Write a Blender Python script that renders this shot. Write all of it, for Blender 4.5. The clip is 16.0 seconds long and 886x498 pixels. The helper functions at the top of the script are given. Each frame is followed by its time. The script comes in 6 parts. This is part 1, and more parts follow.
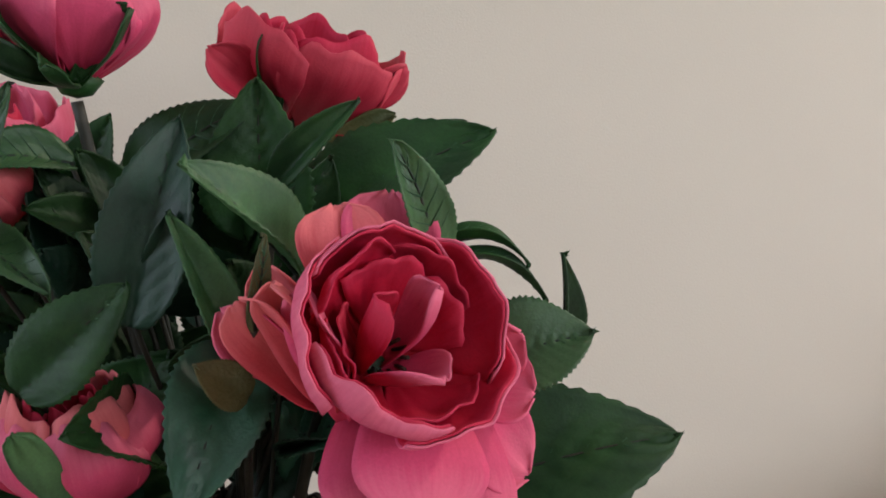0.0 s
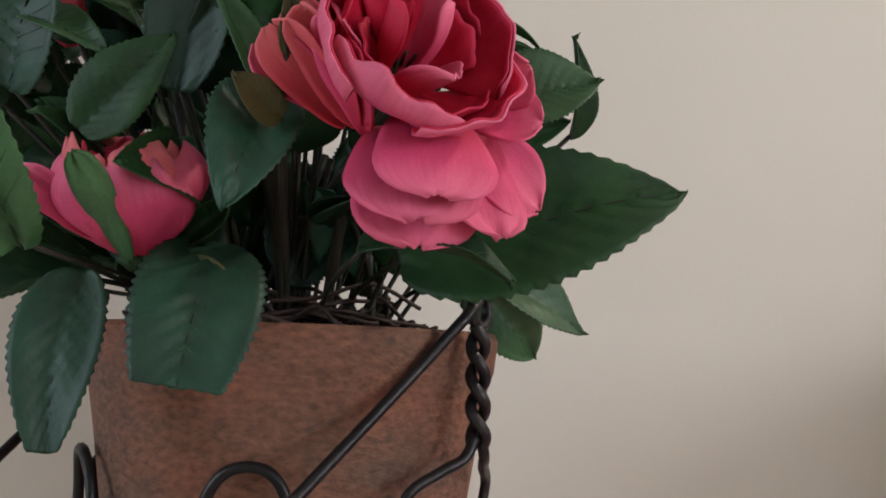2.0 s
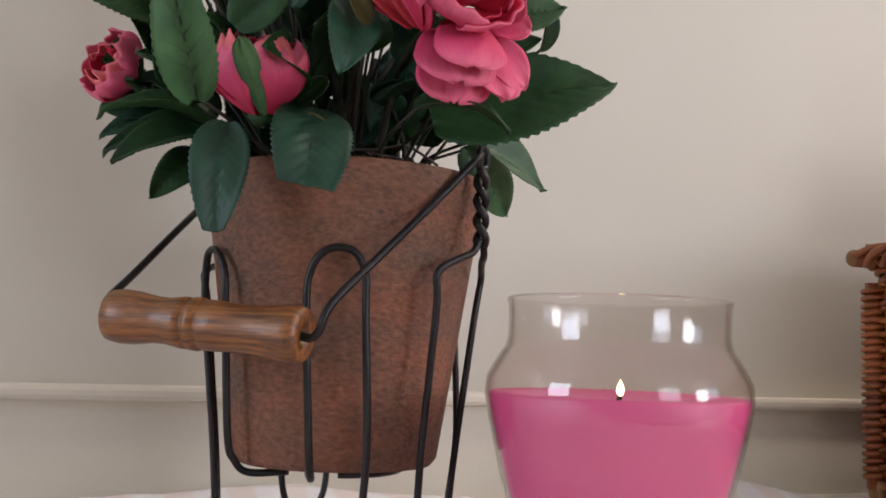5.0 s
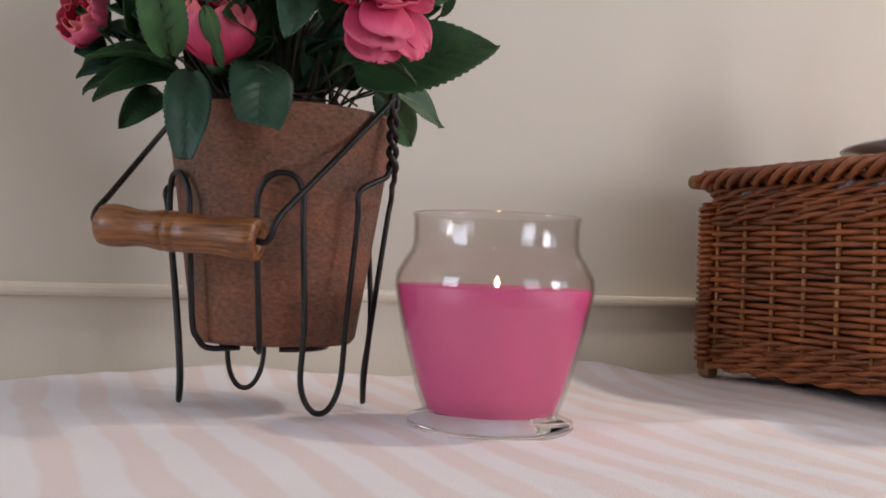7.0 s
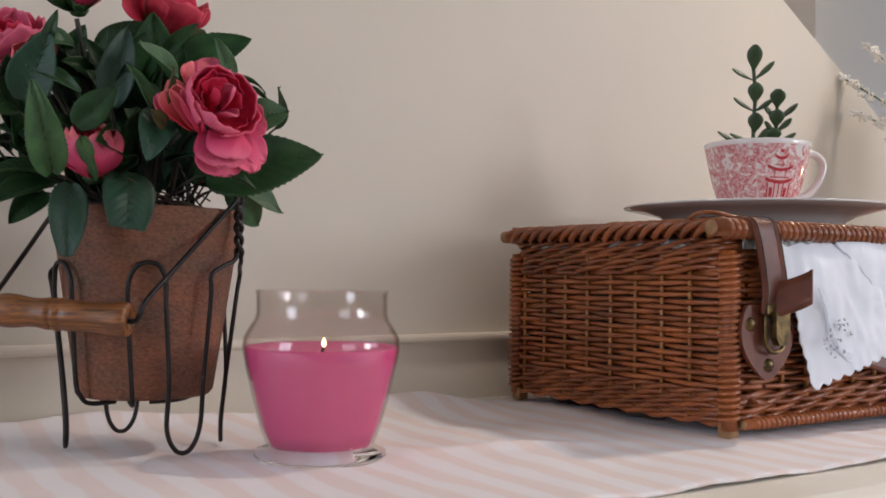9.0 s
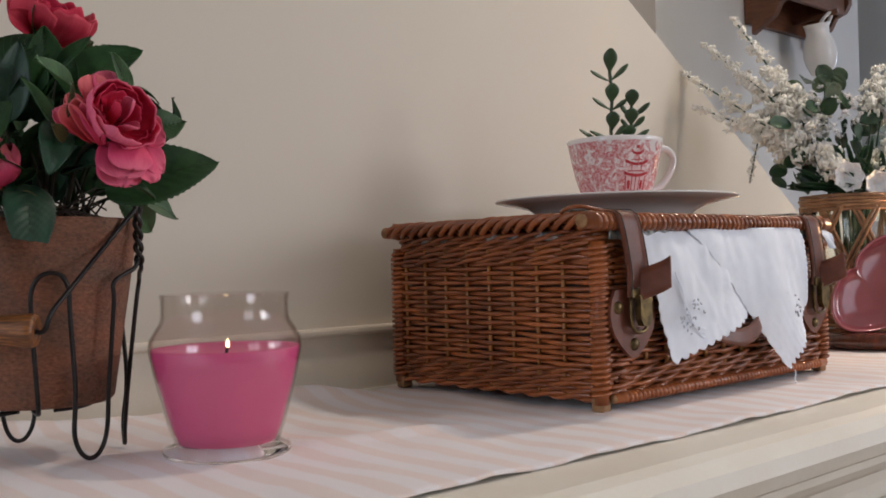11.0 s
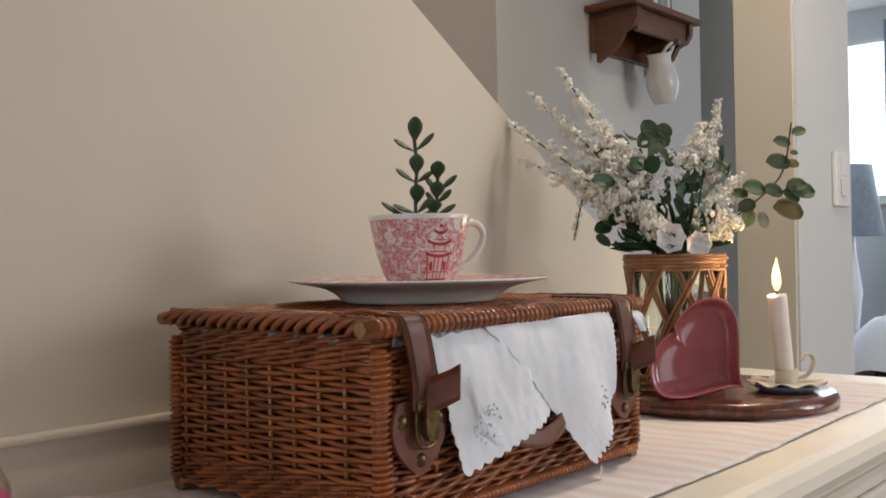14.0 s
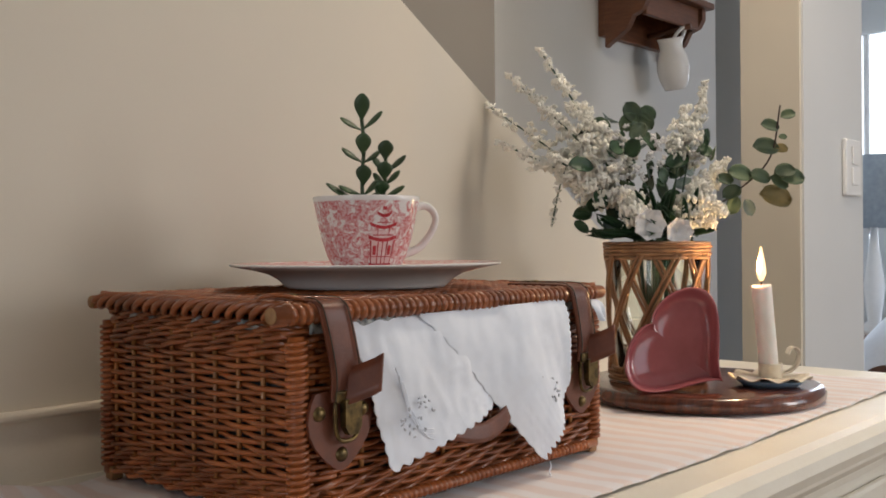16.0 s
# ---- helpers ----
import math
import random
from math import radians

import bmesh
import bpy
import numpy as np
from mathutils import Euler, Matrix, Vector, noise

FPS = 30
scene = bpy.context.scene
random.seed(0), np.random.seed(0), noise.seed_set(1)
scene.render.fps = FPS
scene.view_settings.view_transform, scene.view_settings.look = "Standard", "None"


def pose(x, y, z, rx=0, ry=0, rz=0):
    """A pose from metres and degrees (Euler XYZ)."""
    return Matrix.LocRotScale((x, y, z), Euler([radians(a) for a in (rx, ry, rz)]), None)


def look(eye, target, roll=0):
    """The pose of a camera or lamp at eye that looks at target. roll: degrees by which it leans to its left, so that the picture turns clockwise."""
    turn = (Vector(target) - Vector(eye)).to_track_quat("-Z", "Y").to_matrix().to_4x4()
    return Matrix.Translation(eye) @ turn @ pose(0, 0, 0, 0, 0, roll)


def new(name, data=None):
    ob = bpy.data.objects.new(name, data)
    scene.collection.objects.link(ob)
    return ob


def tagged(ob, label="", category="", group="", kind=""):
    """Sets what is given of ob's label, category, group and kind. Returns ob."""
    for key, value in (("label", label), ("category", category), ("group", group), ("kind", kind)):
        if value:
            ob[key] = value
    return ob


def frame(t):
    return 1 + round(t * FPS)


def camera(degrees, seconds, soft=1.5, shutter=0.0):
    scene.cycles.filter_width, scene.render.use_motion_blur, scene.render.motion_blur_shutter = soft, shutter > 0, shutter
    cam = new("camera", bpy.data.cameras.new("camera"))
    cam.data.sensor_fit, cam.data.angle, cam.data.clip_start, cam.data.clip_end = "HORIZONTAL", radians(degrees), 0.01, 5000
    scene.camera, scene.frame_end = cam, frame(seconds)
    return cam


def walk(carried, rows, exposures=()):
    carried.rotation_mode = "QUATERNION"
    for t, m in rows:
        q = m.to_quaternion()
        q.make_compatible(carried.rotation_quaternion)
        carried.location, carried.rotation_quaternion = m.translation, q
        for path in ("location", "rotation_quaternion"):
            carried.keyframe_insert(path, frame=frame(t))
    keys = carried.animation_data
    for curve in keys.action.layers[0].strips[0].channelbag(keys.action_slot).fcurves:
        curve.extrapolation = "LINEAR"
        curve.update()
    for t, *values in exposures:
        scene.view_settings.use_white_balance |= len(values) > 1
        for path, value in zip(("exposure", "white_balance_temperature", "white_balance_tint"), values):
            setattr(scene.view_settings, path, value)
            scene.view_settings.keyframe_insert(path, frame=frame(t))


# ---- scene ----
cam = camera(49.3, 16.0, soft=1.8)
PATH = [
    (0, (0.035, -0.009, 1.08), (0.642, 1.89, 1.243), 1.7),
    (0.5, (0.046, -0.026, 1.068), (0.601, 1.884, 1.271), 2.5),
    (1, (0.057, -0.029, 1.045), (0.601, 1.883, 1.266), 2.6),
    (1.5, (0.055, -0.025, 1.028), (0.562, 1.898, 1.247), 2.3),
    (2, (0.041, -0.025, 1.008), (0.545, 1.898, 1.229), 1.8),
    (2.5, (0.031, -0.038, 0.998), (0.553, 1.879, 1.225), 1.5),
    (3, (0.022, -0.07, 0.986), (0.55, 1.845, 1.221), 1.7),
    (3.5, (0.015, -0.094, 0.972), (0.573, 1.811, 1.214), 1.7),
    (4, (0.003, -0.1, 0.962), (0.597, 1.792, 1.216), 2.0),
    (4.2, (-0.004, -0.109, 0.957), (0.613, 1.777, 1.209), 1.9),
    (6.3, (-0.076, -0.214, 0.922), (0.711, 1.621, 1.027), 1.9),
    (6.5, (-0.081, -0.227, 0.921), (0.743, 1.593, 1.019), 1.6),
    (7, (-0.085, -0.252, 0.934), (0.794, 1.544, 0.965), 2.2),
    (7.5, (-0.078, -0.279, 0.941), (0.86, 1.488, 0.953), 2.4),
    (8, (-0.089, -0.305, 0.958), (0.907, 1.43, 0.943), 2.5),
    (8.2, (-0.106, -0.316, 0.96), (0.897, 1.414, 0.99), 2.1),
    (8.5, (-0.117, -0.357, 0.98), (0.894, 1.368, 1.013), 1.7),
    (8.7, (-0.119, -0.383, 0.978), (0.921, 1.325, 1.027), 1.1),
    (10.8, (-0.155, -0.419, 0.951), (1.138, 1.107, 0.943), -0.4),
    (11, (-0.169, -0.415, 0.98), (1.156, 1.083, 1.004), -1.4),
    (11.5, (-0.174, -0.427, 1.01), (1.228, 0.999, 1.042), -1.2),
    (12, (-0.159, -0.422, 1.01), (1.345, 0.896, 1.02), -1.4),
    (12.5, (-0.131, -0.414, 1.03), (1.404, 0.869, 1.023), -1.4),
    (13, (-0.102, -0.396, 1.048), (1.437, 0.881, 1.069), -1.1),
    (13.5, (-0.084, -0.397, 1.054), (1.437, 0.902, 1.083), -1.0),
    (14, (-0.06, -0.41, 1.064), (1.457, 0.894, 1.076), -1.0),
    (14.5, (-0.035, -0.424, 1.063), (1.472, 0.891, 1.089), -1.0),
    (15, (-0.014, -0.439, 1.062), (1.492, 0.877, 1.08), -0.8),
    (15.5, (0.005, -0.442, 1.06), (1.502, 0.884, 1.065), -0.7),
    (16, (0.025, -0.439, 1.058), (1.501, 0.91, 1.049), -0.5),
]
walk(cam, [(t, look(eye, target, roll)) for t, eye, target, roll in PATH],
     [(0.0, -0.08, 5900, 13), (2.0, -0.12, 5900, 13), (3.5, 0.12, 5850, 13), (6.5, -0.2, 5900, 17), (8.5, -0.3, 5950, 17), (11.0, -0.6, 6050, 16), (12.5, -0.7, 6250, 14), (16.0, -0.73, 6400, 13)])


# ---- world and light ----
world = bpy.data.worlds.new("world")
scene.world = world
world.use_nodes = True
wn = world.node_tree.nodes
sky = wn.new("ShaderNodeTexSky")
sky.sky_type, sky.sun_disc = "NISHITA", False
sky.sun_elevation, sky.sun_rotation = radians(35), radians(150)
world.node_tree.links.new(sky.outputs[0], wn["Background"].inputs[0])
wn["Background"].inputs[1].default_value = 0.1


def lamp(name, kind, where, target, power, colour, size=0.5, size_y=None):
    data = bpy.data.lights.new(name, kind)
    data.energy, data.color = power, colour
    if kind == "AREA":
        data.size = size
        if size_y:
            data.shape, data.size_y = "RECTANGLE", size_y
    else:
        data.shadow_soft_size = size
    ob = new(name, data)
    ob.matrix_world = look(where, target)
    return ob


# daylight in the two window openings behind, warm ceiling lamps, candle flame
lamp("window_daylight", "AREA", (-2.55, -0.3, 1.5), (0.2, 0.1, 1.0), 27, (0.88, 0.94, 1.0), 0.9, 1.2)
lamp("window_daylight", "AREA", (0.8, -2.44, 1.5), (0.5, 0, 1.2), 9, (0.92, 0.96, 1.0), 0.9, 1.2)
lamp("window_daylight", "AREA", (2.7, -2.44, 1.55), (0.6, 0.2, 1.0), 44, (1.0, 0.98, 0.95), 0.8, 1.1)
lamp("ceiling_glow", "AREA", (1.5, 0.02, 2.37), (1.5, 0.03, 0), 19, (1.0, 0.84, 0.64), 0.12)
lamp("far_window_daylight", "AREA", (5.2, 1.1, 1.6), (3.0, 0.4, 1.2), 40, (0.78, 0.89, 1.0), 1.0, 1.1)
# added bluish fill with no window behind it, lifts hall wall and pier
lamp("hall_daylight", "AREA", (3.9, -2.2, 1.8), (2.4, 0.6, 1.3), 12, (0.75, 0.88, 1.0), 0.9, 1.2)
lamp("candle_light", "POINT", (1.219, 0.104, 1.032), (1.2, 0, 1), 1.1, (1.0, 0.62, 0.28), 0.006)


# ---- materials ----
def mat(name, col, col2=None, rough=0.6, scale=40.0, bump=0.15, fine=400.0, metallic=0.0, fine_mix=0.12,
        stretch=(1, 1, 1), spec=0.5, sss=0.0, coat=0.0, sheen=0.0, vary=0.0, dist=0.001, turn=0.0, pits=0.0):
    m = bpy.data.materials.new(name)
    m.use_nodes = True
    nt = m.node_tree
    b = nt.nodes["Principled BSDF"]
    col2 = col2 or tuple(c * 0.75 for c in col)
    tc = nt.nodes.new("ShaderNodeTexCoord")
    mp = nt.nodes.new("ShaderNodeMapping")
    if turn:
        mp.vector_type = "TEXTURE"
        mp.inputs["Rotation"].default_value = (0, 0, radians(turn))
        stretch = tuple(1 / v for v in stretch)
    mp.inputs["Scale"].default_value = stretch
    nt.links.new(tc.outputs["Object"], mp.inputs["Vector"])
    n1 = nt.nodes.new("ShaderNodeTexNoise")
    n1.inputs["Scale"].default_value, n1.inputs["Detail"].default_value = scale, 4
    n2 = nt.nodes.new("ShaderNodeTexNoise")
    n2.inputs["Scale"].default_value, n2.inputs["Detail"].default_value = fine, 3
    for n in (n1, n2):
        nt.links.new(mp.outputs[0], n.inputs["Vector"])
    ramp = nt.nodes.new("ShaderNodeMapRange")
    ramp.inputs["From Min"].default_value, ramp.inputs["From Max"].default_value = 0.32, 0.68
    nt.links.new(n1.outputs["Fac"], ramp.inputs["Value"])
    mix = nt.nodes.new("ShaderNodeMix")
    mix.data_type = "RGBA"
    mix.inputs["A"].default_value, mix.inputs["B"].default_value = (*col, 1), (*col2, 1)
    nt.links.new(ramp.outputs[0], mix.inputs["Factor"])
    mul = nt.nodes.new("ShaderNodeMix")
    mul.data_type, mul.blend_type = "RGBA", "OVERLAY"
    mul.inputs["Factor"].default_value = fine_mix
    nt.links.new(mix.outputs["Result"], mul.inputs["A"])
    nt.links.new(n2.outputs["Fac"], mul.inputs["B"])
    out = mul.outputs["Result"]
    if pits:
        vo = nt.nodes.new("ShaderNodeTexVoronoi")
        vo.inputs["Scale"].default_value = pits
        nt.links.new(tc.outputs["Object"], vo.inputs["Vector"])
        pm = nt.nodes.new("ShaderNodeMapRange")
        pm.inputs["From Min"].default_value, pm.inputs["From Max"].default_value = 0.12, 0.3
        pm.inputs["To Min"].default_value, pm.inputs["To Max"].default_value = 0.62, 0.0
        nt.links.new(vo.outputs["Distance"], pm.inputs["Value"])
        big = nt.nodes.new("ShaderNodeMapRange")
        big.inputs["From Min"].default_value, big.inputs["From Max"].default_value = 0.45, 0.62
        nt.links.new(n1.outputs["Fac"], big.inputs["Value"])
        both = nt.nodes.new("ShaderNodeMath")
        both.operation = "MULTIPLY"
        nt.links.new(pm.outputs[0], both.inputs[0])
        nt.links.new(big.outputs[0], both.inputs[1])
        dk = nt.nodes.new("ShaderNodeMix")
        dk.data_type = "RGBA"
        dk.inputs["B"].default_value = (0.035, 0.028, 0.022, 1)
        nt.links.new(out, dk.inputs["A"])
        nt.links.new(both.outputs[0], dk.inputs["Factor"])
        out = dk.outputs["Result"]
    if vary:
        info = nt.nodes.new("ShaderNodeObjectInfo")
        hsv = nt.nodes.new("ShaderNodeHueSaturation")
        rr = nt.nodes.new("ShaderNodeMapRange")
        rr.inputs["To Min"].default_value, rr.inputs["To Max"].default_value = 1 - vary, 1 + vary
        nt.links.new(info.outputs["Random"], rr.inputs["Value"])
        nt.links.new(rr.outputs[0], hsv.inputs["Value"])
        nt.links.new(out, hsv.inputs["Color"])
        out = hsv.outputs[0]
    nt.links.new(out, b.inputs["Base Color"])
    b.inputs["Roughness"].default_value, b.inputs["Metallic"].default_value = rough, metallic
    b.inputs["Specular IOR Level"].default_value = spec
    b.inputs["Coat Weight"].default_value = coat
    b.inputs["Coat Roughness"].default_value = 0.12
    b.inputs["Sheen Weight"].default_value = sheen
    if sss:
        b.inputs["Subsurface Weight"].default_value = sss
        b.inputs["Subsurface Radius"].default_value = (0.01, 0.004, 0.004)
        b.inputs["Subsurface Scale"].default_value = 1.0
    if bump:
        bp = nt.nodes.new("ShaderNodeBump")
        bp.inputs["Strength"].default_value, bp.inputs["Distance"].default_value = bump, dist
        nt.links.new(n2.outputs["Fac"], bp.inputs["Height"])
        nt.links.new(bp.outputs[0], b.inputs["Normal"])
    return m


def glass(name, col=(1, 1, 1), rough=0.0, ior=1.45):
    m = bpy.data.materials.new(name)
    m.use_nodes = True
    b = m.node_tree.nodes["Principled BSDF"]
    b.inputs["Base Color"].default_value = (*col, 1)
    b.inputs["Transmission Weight"].default_value = 1.0
    b.inputs["Roughness"].default_value, b.inputs["IOR"].default_value = rough, ior
    return m


def glow(name, col, strength):
    m = bpy.data.materials.new(name)
    m.use_nodes = True
    b = m.node_tree.nodes["Principled BSDF"]
    b.inputs["Base Color"].default_value = (*col, 1)
    b.inputs["Emission Color"].default_value, b.inputs["Emission Strength"].default_value = (*col, 1), strength
    return m


M_WALL = mat("cream_wall_paint", (0.64, 0.59, 0.495), (0.615, 0.565, 0.47), 0.65, 3, 0.12, 900, fine_mix=0.05)
M_WHITEWALL = mat("pale_grey_wall_paint", (0.62, 0.63, 0.63), (0.60, 0.61, 0.61), 0.7, 3, 0.1, 700, fine_mix=0.05)
# stair wall tone: the shade beyond the slope is put into this colour
M_STAIRSHADE = mat("shaded_stair_wall", (0.235, 0.21, 0.18), (0.22, 0.195, 0.168), 0.7, 3, 0.1, 700, fine_mix=0.05)
M_TRIM = mat("cream_gloss_paint", (0.70, 0.64, 0.53), (0.68, 0.61, 0.50), 0.35, 9, 0.06, 300, fine_mix=0.06)
M_WHITE = mat("white_gloss_paint", (0.80, 0.80, 0.79), (0.76, 0.76, 0.75), 0.35, 9, 0.06, 300, fine_mix=0.05)
M_FURN = mat("cream_furniture_paint", (0.80, 0.76, 0.66), (0.76, 0.71, 0.60), 0.5, 12, 0.1, 250, fine_mix=0.08)
M_FLOOR = mat("oak_floor", (0.26, 0.17, 0.10), (0.18, 0.11, 0.06), 0.45, 6, 0.2, 60, stretch=(1, 8, 1))
M_CEIL = mat("white_ceiling_paint", (0.78, 0.77, 0.75), (0.75, 0.74, 0.72), 0.8, 3, 0.1, 500)
M_TERRA = mat("aged_terracotta", (0.225, 0.082, 0.040), (0.125, 0.070, 0.044), 0.85, 20, 0.9, 330, fine_mix=0.75, stretch=(1, 1, 1.8), pits=170)
M_IRON = mat("black_iron_wire", (0.018, 0.016, 0.016), (0.03, 0.026, 0.024), 0.38, 60, 0.25, 500, metallic=0.6)
M_OAK = mat("turned_oak", (0.29, 0.108, 0.024), (0.07, 0.022, 0.006), 0.42, 480, 0.3, 1500, fine_mix=0.45, stretch=(0.06, 1, 1), coat=0.15, turn=-36)
M_WAX = mat("pink_wax", (0.70, 0.098, 0.265), (0.62, 0.075, 0.22), 0.45, 14, 0.05, 200, fine_mix=0.06, sss=0.1)
M_GLASS = glass("clear_glass", (1, 0.99, 0.985), 0.0, 1.36)
M_THIN = bpy.data.materials.new("thin_clear_glass")
M_THIN.use_nodes = True
tn = M_THIN.node_tree.nodes
tn.remove(tn["Principled BSDF"])
clear, shine, edge, steep, blend = (tn.new("ShaderNode" + k) for k in ("BsdfTransparent", "BsdfGlossy", "LayerWeight", "MapRange", "MixShader"))
clear.inputs["Color"].default_value = (0.975, 0.962, 0.955, 1)
shine.inputs["Roughness"].default_value = 0.015
steep.interpolation_type = "SMOOTHERSTEP"
steep.inputs["From Min"].default_value, steep.inputs["To Min"].default_value, steep.inputs["To Max"].default_value = 0.55, 0.045, 0.5
M_THIN.node_tree.links.new(edge.outputs["Facing"], steep.inputs["Value"])
for a, b in ((steep.outputs[0], 0), (clear.outputs[0], 1), (shine.outputs[0], 2)):
    M_THIN.node_tree.links.new(a, blend.inputs[b])
M_THIN.node_tree.links.new(blend.outputs[0], tn["Material Output"].inputs["Surface"])
M_WICK = mat("charred_wick", (0.02, 0.015, 0.012), rough=0.9)
M_WICKER = mat("varnished_wicker", (0.35, 0.103, 0.026), (0.17, 0.044, 0.011), 0.33, 28, 0.3, 500, fine_mix=0.3, coat=0.25, vary=0.25)
M_STAKE = mat("pale_wicker", (0.46, 0.21, 0.07), (0.28, 0.11, 0.032), 0.35, 40, 0.25, 500, coat=0.2, vary=0.2)
M_CUTEND = mat("cut_willow_end", (0.38, 0.215, 0.09), (0.24, 0.12, 0.05), 0.6, 120, 0.2, 600)
M_LEATHER = mat("brown_leather", (0.165, 0.048, 0.021), (0.105, 0.028, 0.013), 0.42, 55, 0.25, 900, fine_mix=0.25)
M_BRASS = mat("tarnished_brass", (0.22, 0.15, 0.06), (0.06, 0.045, 0.025), 0.35, 130, 0.2, 600, metallic=0.95)
M_LINEN = mat("white_embroidered_linen", (0.85, 0.89, 0.96), (0.81, 0.85, 0.92), 0.85, 60, 0.35, 1500, fine_mix=0.06, sheen=0.2)
M_EYELET = mat("eyelet_shadow_thread", (0.55, 0.57, 0.62), rough=0.9)
M_CHINA = mat("white_china", (0.78, 0.76, 0.73), (0.75, 0.73, 0.70), 0.12, 30, 0.0, 200, fine_mix=0.03)
M_LEAF = mat("green_silk_leaf", (0.018, 0.063, 0.012), (0.007, 0.032, 0.007), 0.54, 70, 0.3, 1300, fine_mix=0.3, dist=0.0004, vary=0.35, spec=0.35)
M_LEAFL = mat("light_green_silk_leaf", (0.046, 0.118, 0.034), (0.022, 0.07, 0.02), 0.5, 70, 0.3, 1300, dist=0.0004, fine_mix=0.3, vary=0.25)
M_LEAFT = mat("blue_green_silk_leaf", (0.012, 0.062, 0.028), (0.006, 0.033, 0.015), 0.54, 70, 0.3, 1300, dist=0.0004, fine_mix=0.3, vary=0.3)
M_OLIVE = mat("olive_sepal", (0.10, 0.085, 0.02), (0.06, 0.075, 0.02), 0.6, 70, 0.4, 900, vary=0.3)
M_VEIN = mat("leaf_vein", (0.035, 0.105, 0.04), (0.025, 0.08, 0.03), 0.5)
M_RIB = mat("dark_leaf_rib", (0.01, 0.022, 0.012), rough=0.6)
M_STEM = mat("dark_flower_stem", (0.018, 0.022, 0.014), (0.035, 0.03, 0.018), 0.6, 90, 0.3, 500)
M_TWIG = mat("brown_twig", (0.022, 0.012, 0.008), (0.05, 0.025, 0.015), 0.7, 90, 0.3, 500)


# ---- builders ----
ORIGIN = {}


def thing(name, label, category, at=(0, 0, 0), group="", kind=""):
    ob = new(name)
    ob.empty_display_size = 0.02
    ob.location = at
    ORIGIN[ob] = Vector(at)
    return tagged(ob, label, category, group, kind)


def part(name, bm, material, parent, label="", smooth=True, kind=""):
    """Link a bmesh, given in world places, as one mesh under a thing or a part."""
    me = bpy.data.meshes.new(name)
    bm.to_mesh(me)
    bm.free()
    o = ORIGIN[parent]
    me.transform(Matrix.Translation(-o))
    me.materials.append(material)
    if smooth:
        for p in me.polygons:
            p.use_smooth = True
    ob = new(name, me)
    ob.parent = parent
    ORIGIN[ob] = o
    return tagged(ob, label, kind=kind)


def solo(name, bm, material, label, category, kind="", smooth=False, group=""):
    """A thing or piece of the setting that is one mesh."""
    me = bpy.data.meshes.new(name)
    bm.to_mesh(me)
    bm.free()
    me.materials.append(material)
    if smooth:
        for p in me.polygons:
            p.use_smooth = True
    ob = new(name, me)
    ORIGIN[ob] = Vector((0, 0, 0))
    return tagged(ob, label, category, group, kind)


def piece(name, mesh, m, parent):
    """One of many alike pieces on shared mesh data; m is its place in the world."""
    ob = new(name, mesh)
    ob.parent = parent
    ob.matrix_local = Matrix.Translation(-ORIGIN[parent]) @ m
    return ob


def box(bm, lo, hi, bevel=0.0, seg=2):
    lo, hi = Vector(lo), Vector(hi)
    m = Matrix.Translation((lo + hi) / 2) @ Matrix.Diagonal((*(hi - lo), 1))
    r = bmesh.ops.create_cube(bm, size=1, matrix=m)
    if bevel:
        edges = list({e for v in r["verts"] for e in v.link_edges})
        bmesh.ops.bevel(bm, geom=edges, offset=bevel, segments=seg, profile=0.5, affect="EDGES")
    return bm


def grid(bm, nu, nv, f, closed_u=False):
    """A patch of nu x nv cells; f(u, v) gives the place for u, v in 0..1."""
    rows = [[bm.verts.new(f(i / nu, j / nv)) for i in range(nu if closed_u else nu + 1)] for j in range(nv + 1)]
    k = len(rows[0])
    for j in range(nv):
        for i in range(nu):
            bm.faces.new((rows[j][i], rows[j][(i + 1) % k], rows[j + 1][(i + 1) % k], rows[j + 1][i]))
    return bm


def thick(bm, t):
    bmesh.ops.recalc_face_normals(bm, faces=bm.faces)
    bmesh.ops.solidify(bm, geom=bm.faces[:], thickness=t)
    return bm


def lathe(bm, profile, at, n=48, tilt=None, wobble=0.0):
    """Turn (radius, height) pairs round the upright axis through at."""
    m = Matrix.Translation(at) @ (tilt or Matrix())
    rings = []
    for r, z in profile:
        if r < 1e-6:
            rings.append([bm.verts.new(m @ Vector((0, 0, z)))])
        else:
            rings.append([bm.verts.new(m @ Vector((r * (1 + wobble * noise.noise((math.cos(a) * 1.5, math.sin(a) * 1.5, z * 30))) * math.cos(a),
                                                   r * (1 + wobble * noise.noise((math.cos(a) * 1.5, math.sin(a) * 1.5, z * 30))) * math.sin(a), z)))
                          for a in (2 * math.pi * i / n for i in range(n))])
    for a, b in zip(rings, rings[1:]):
        for i in range(n):
            j = (i + 1) % n
            if len(a) == 1 and len(b) > 1:
                bm.faces.new((a[0], b[j], b[i]))
            elif len(b) == 1 and len(a) > 1:
                bm.faces.new((a[i], a[j], b[0]))
            elif len(a) > 1:
                bm.faces.new((a[i], a[j], b[j], b[i]))
    bmesh.ops.recalc_face_normals(bm, faces=bm.faces)
    return bm


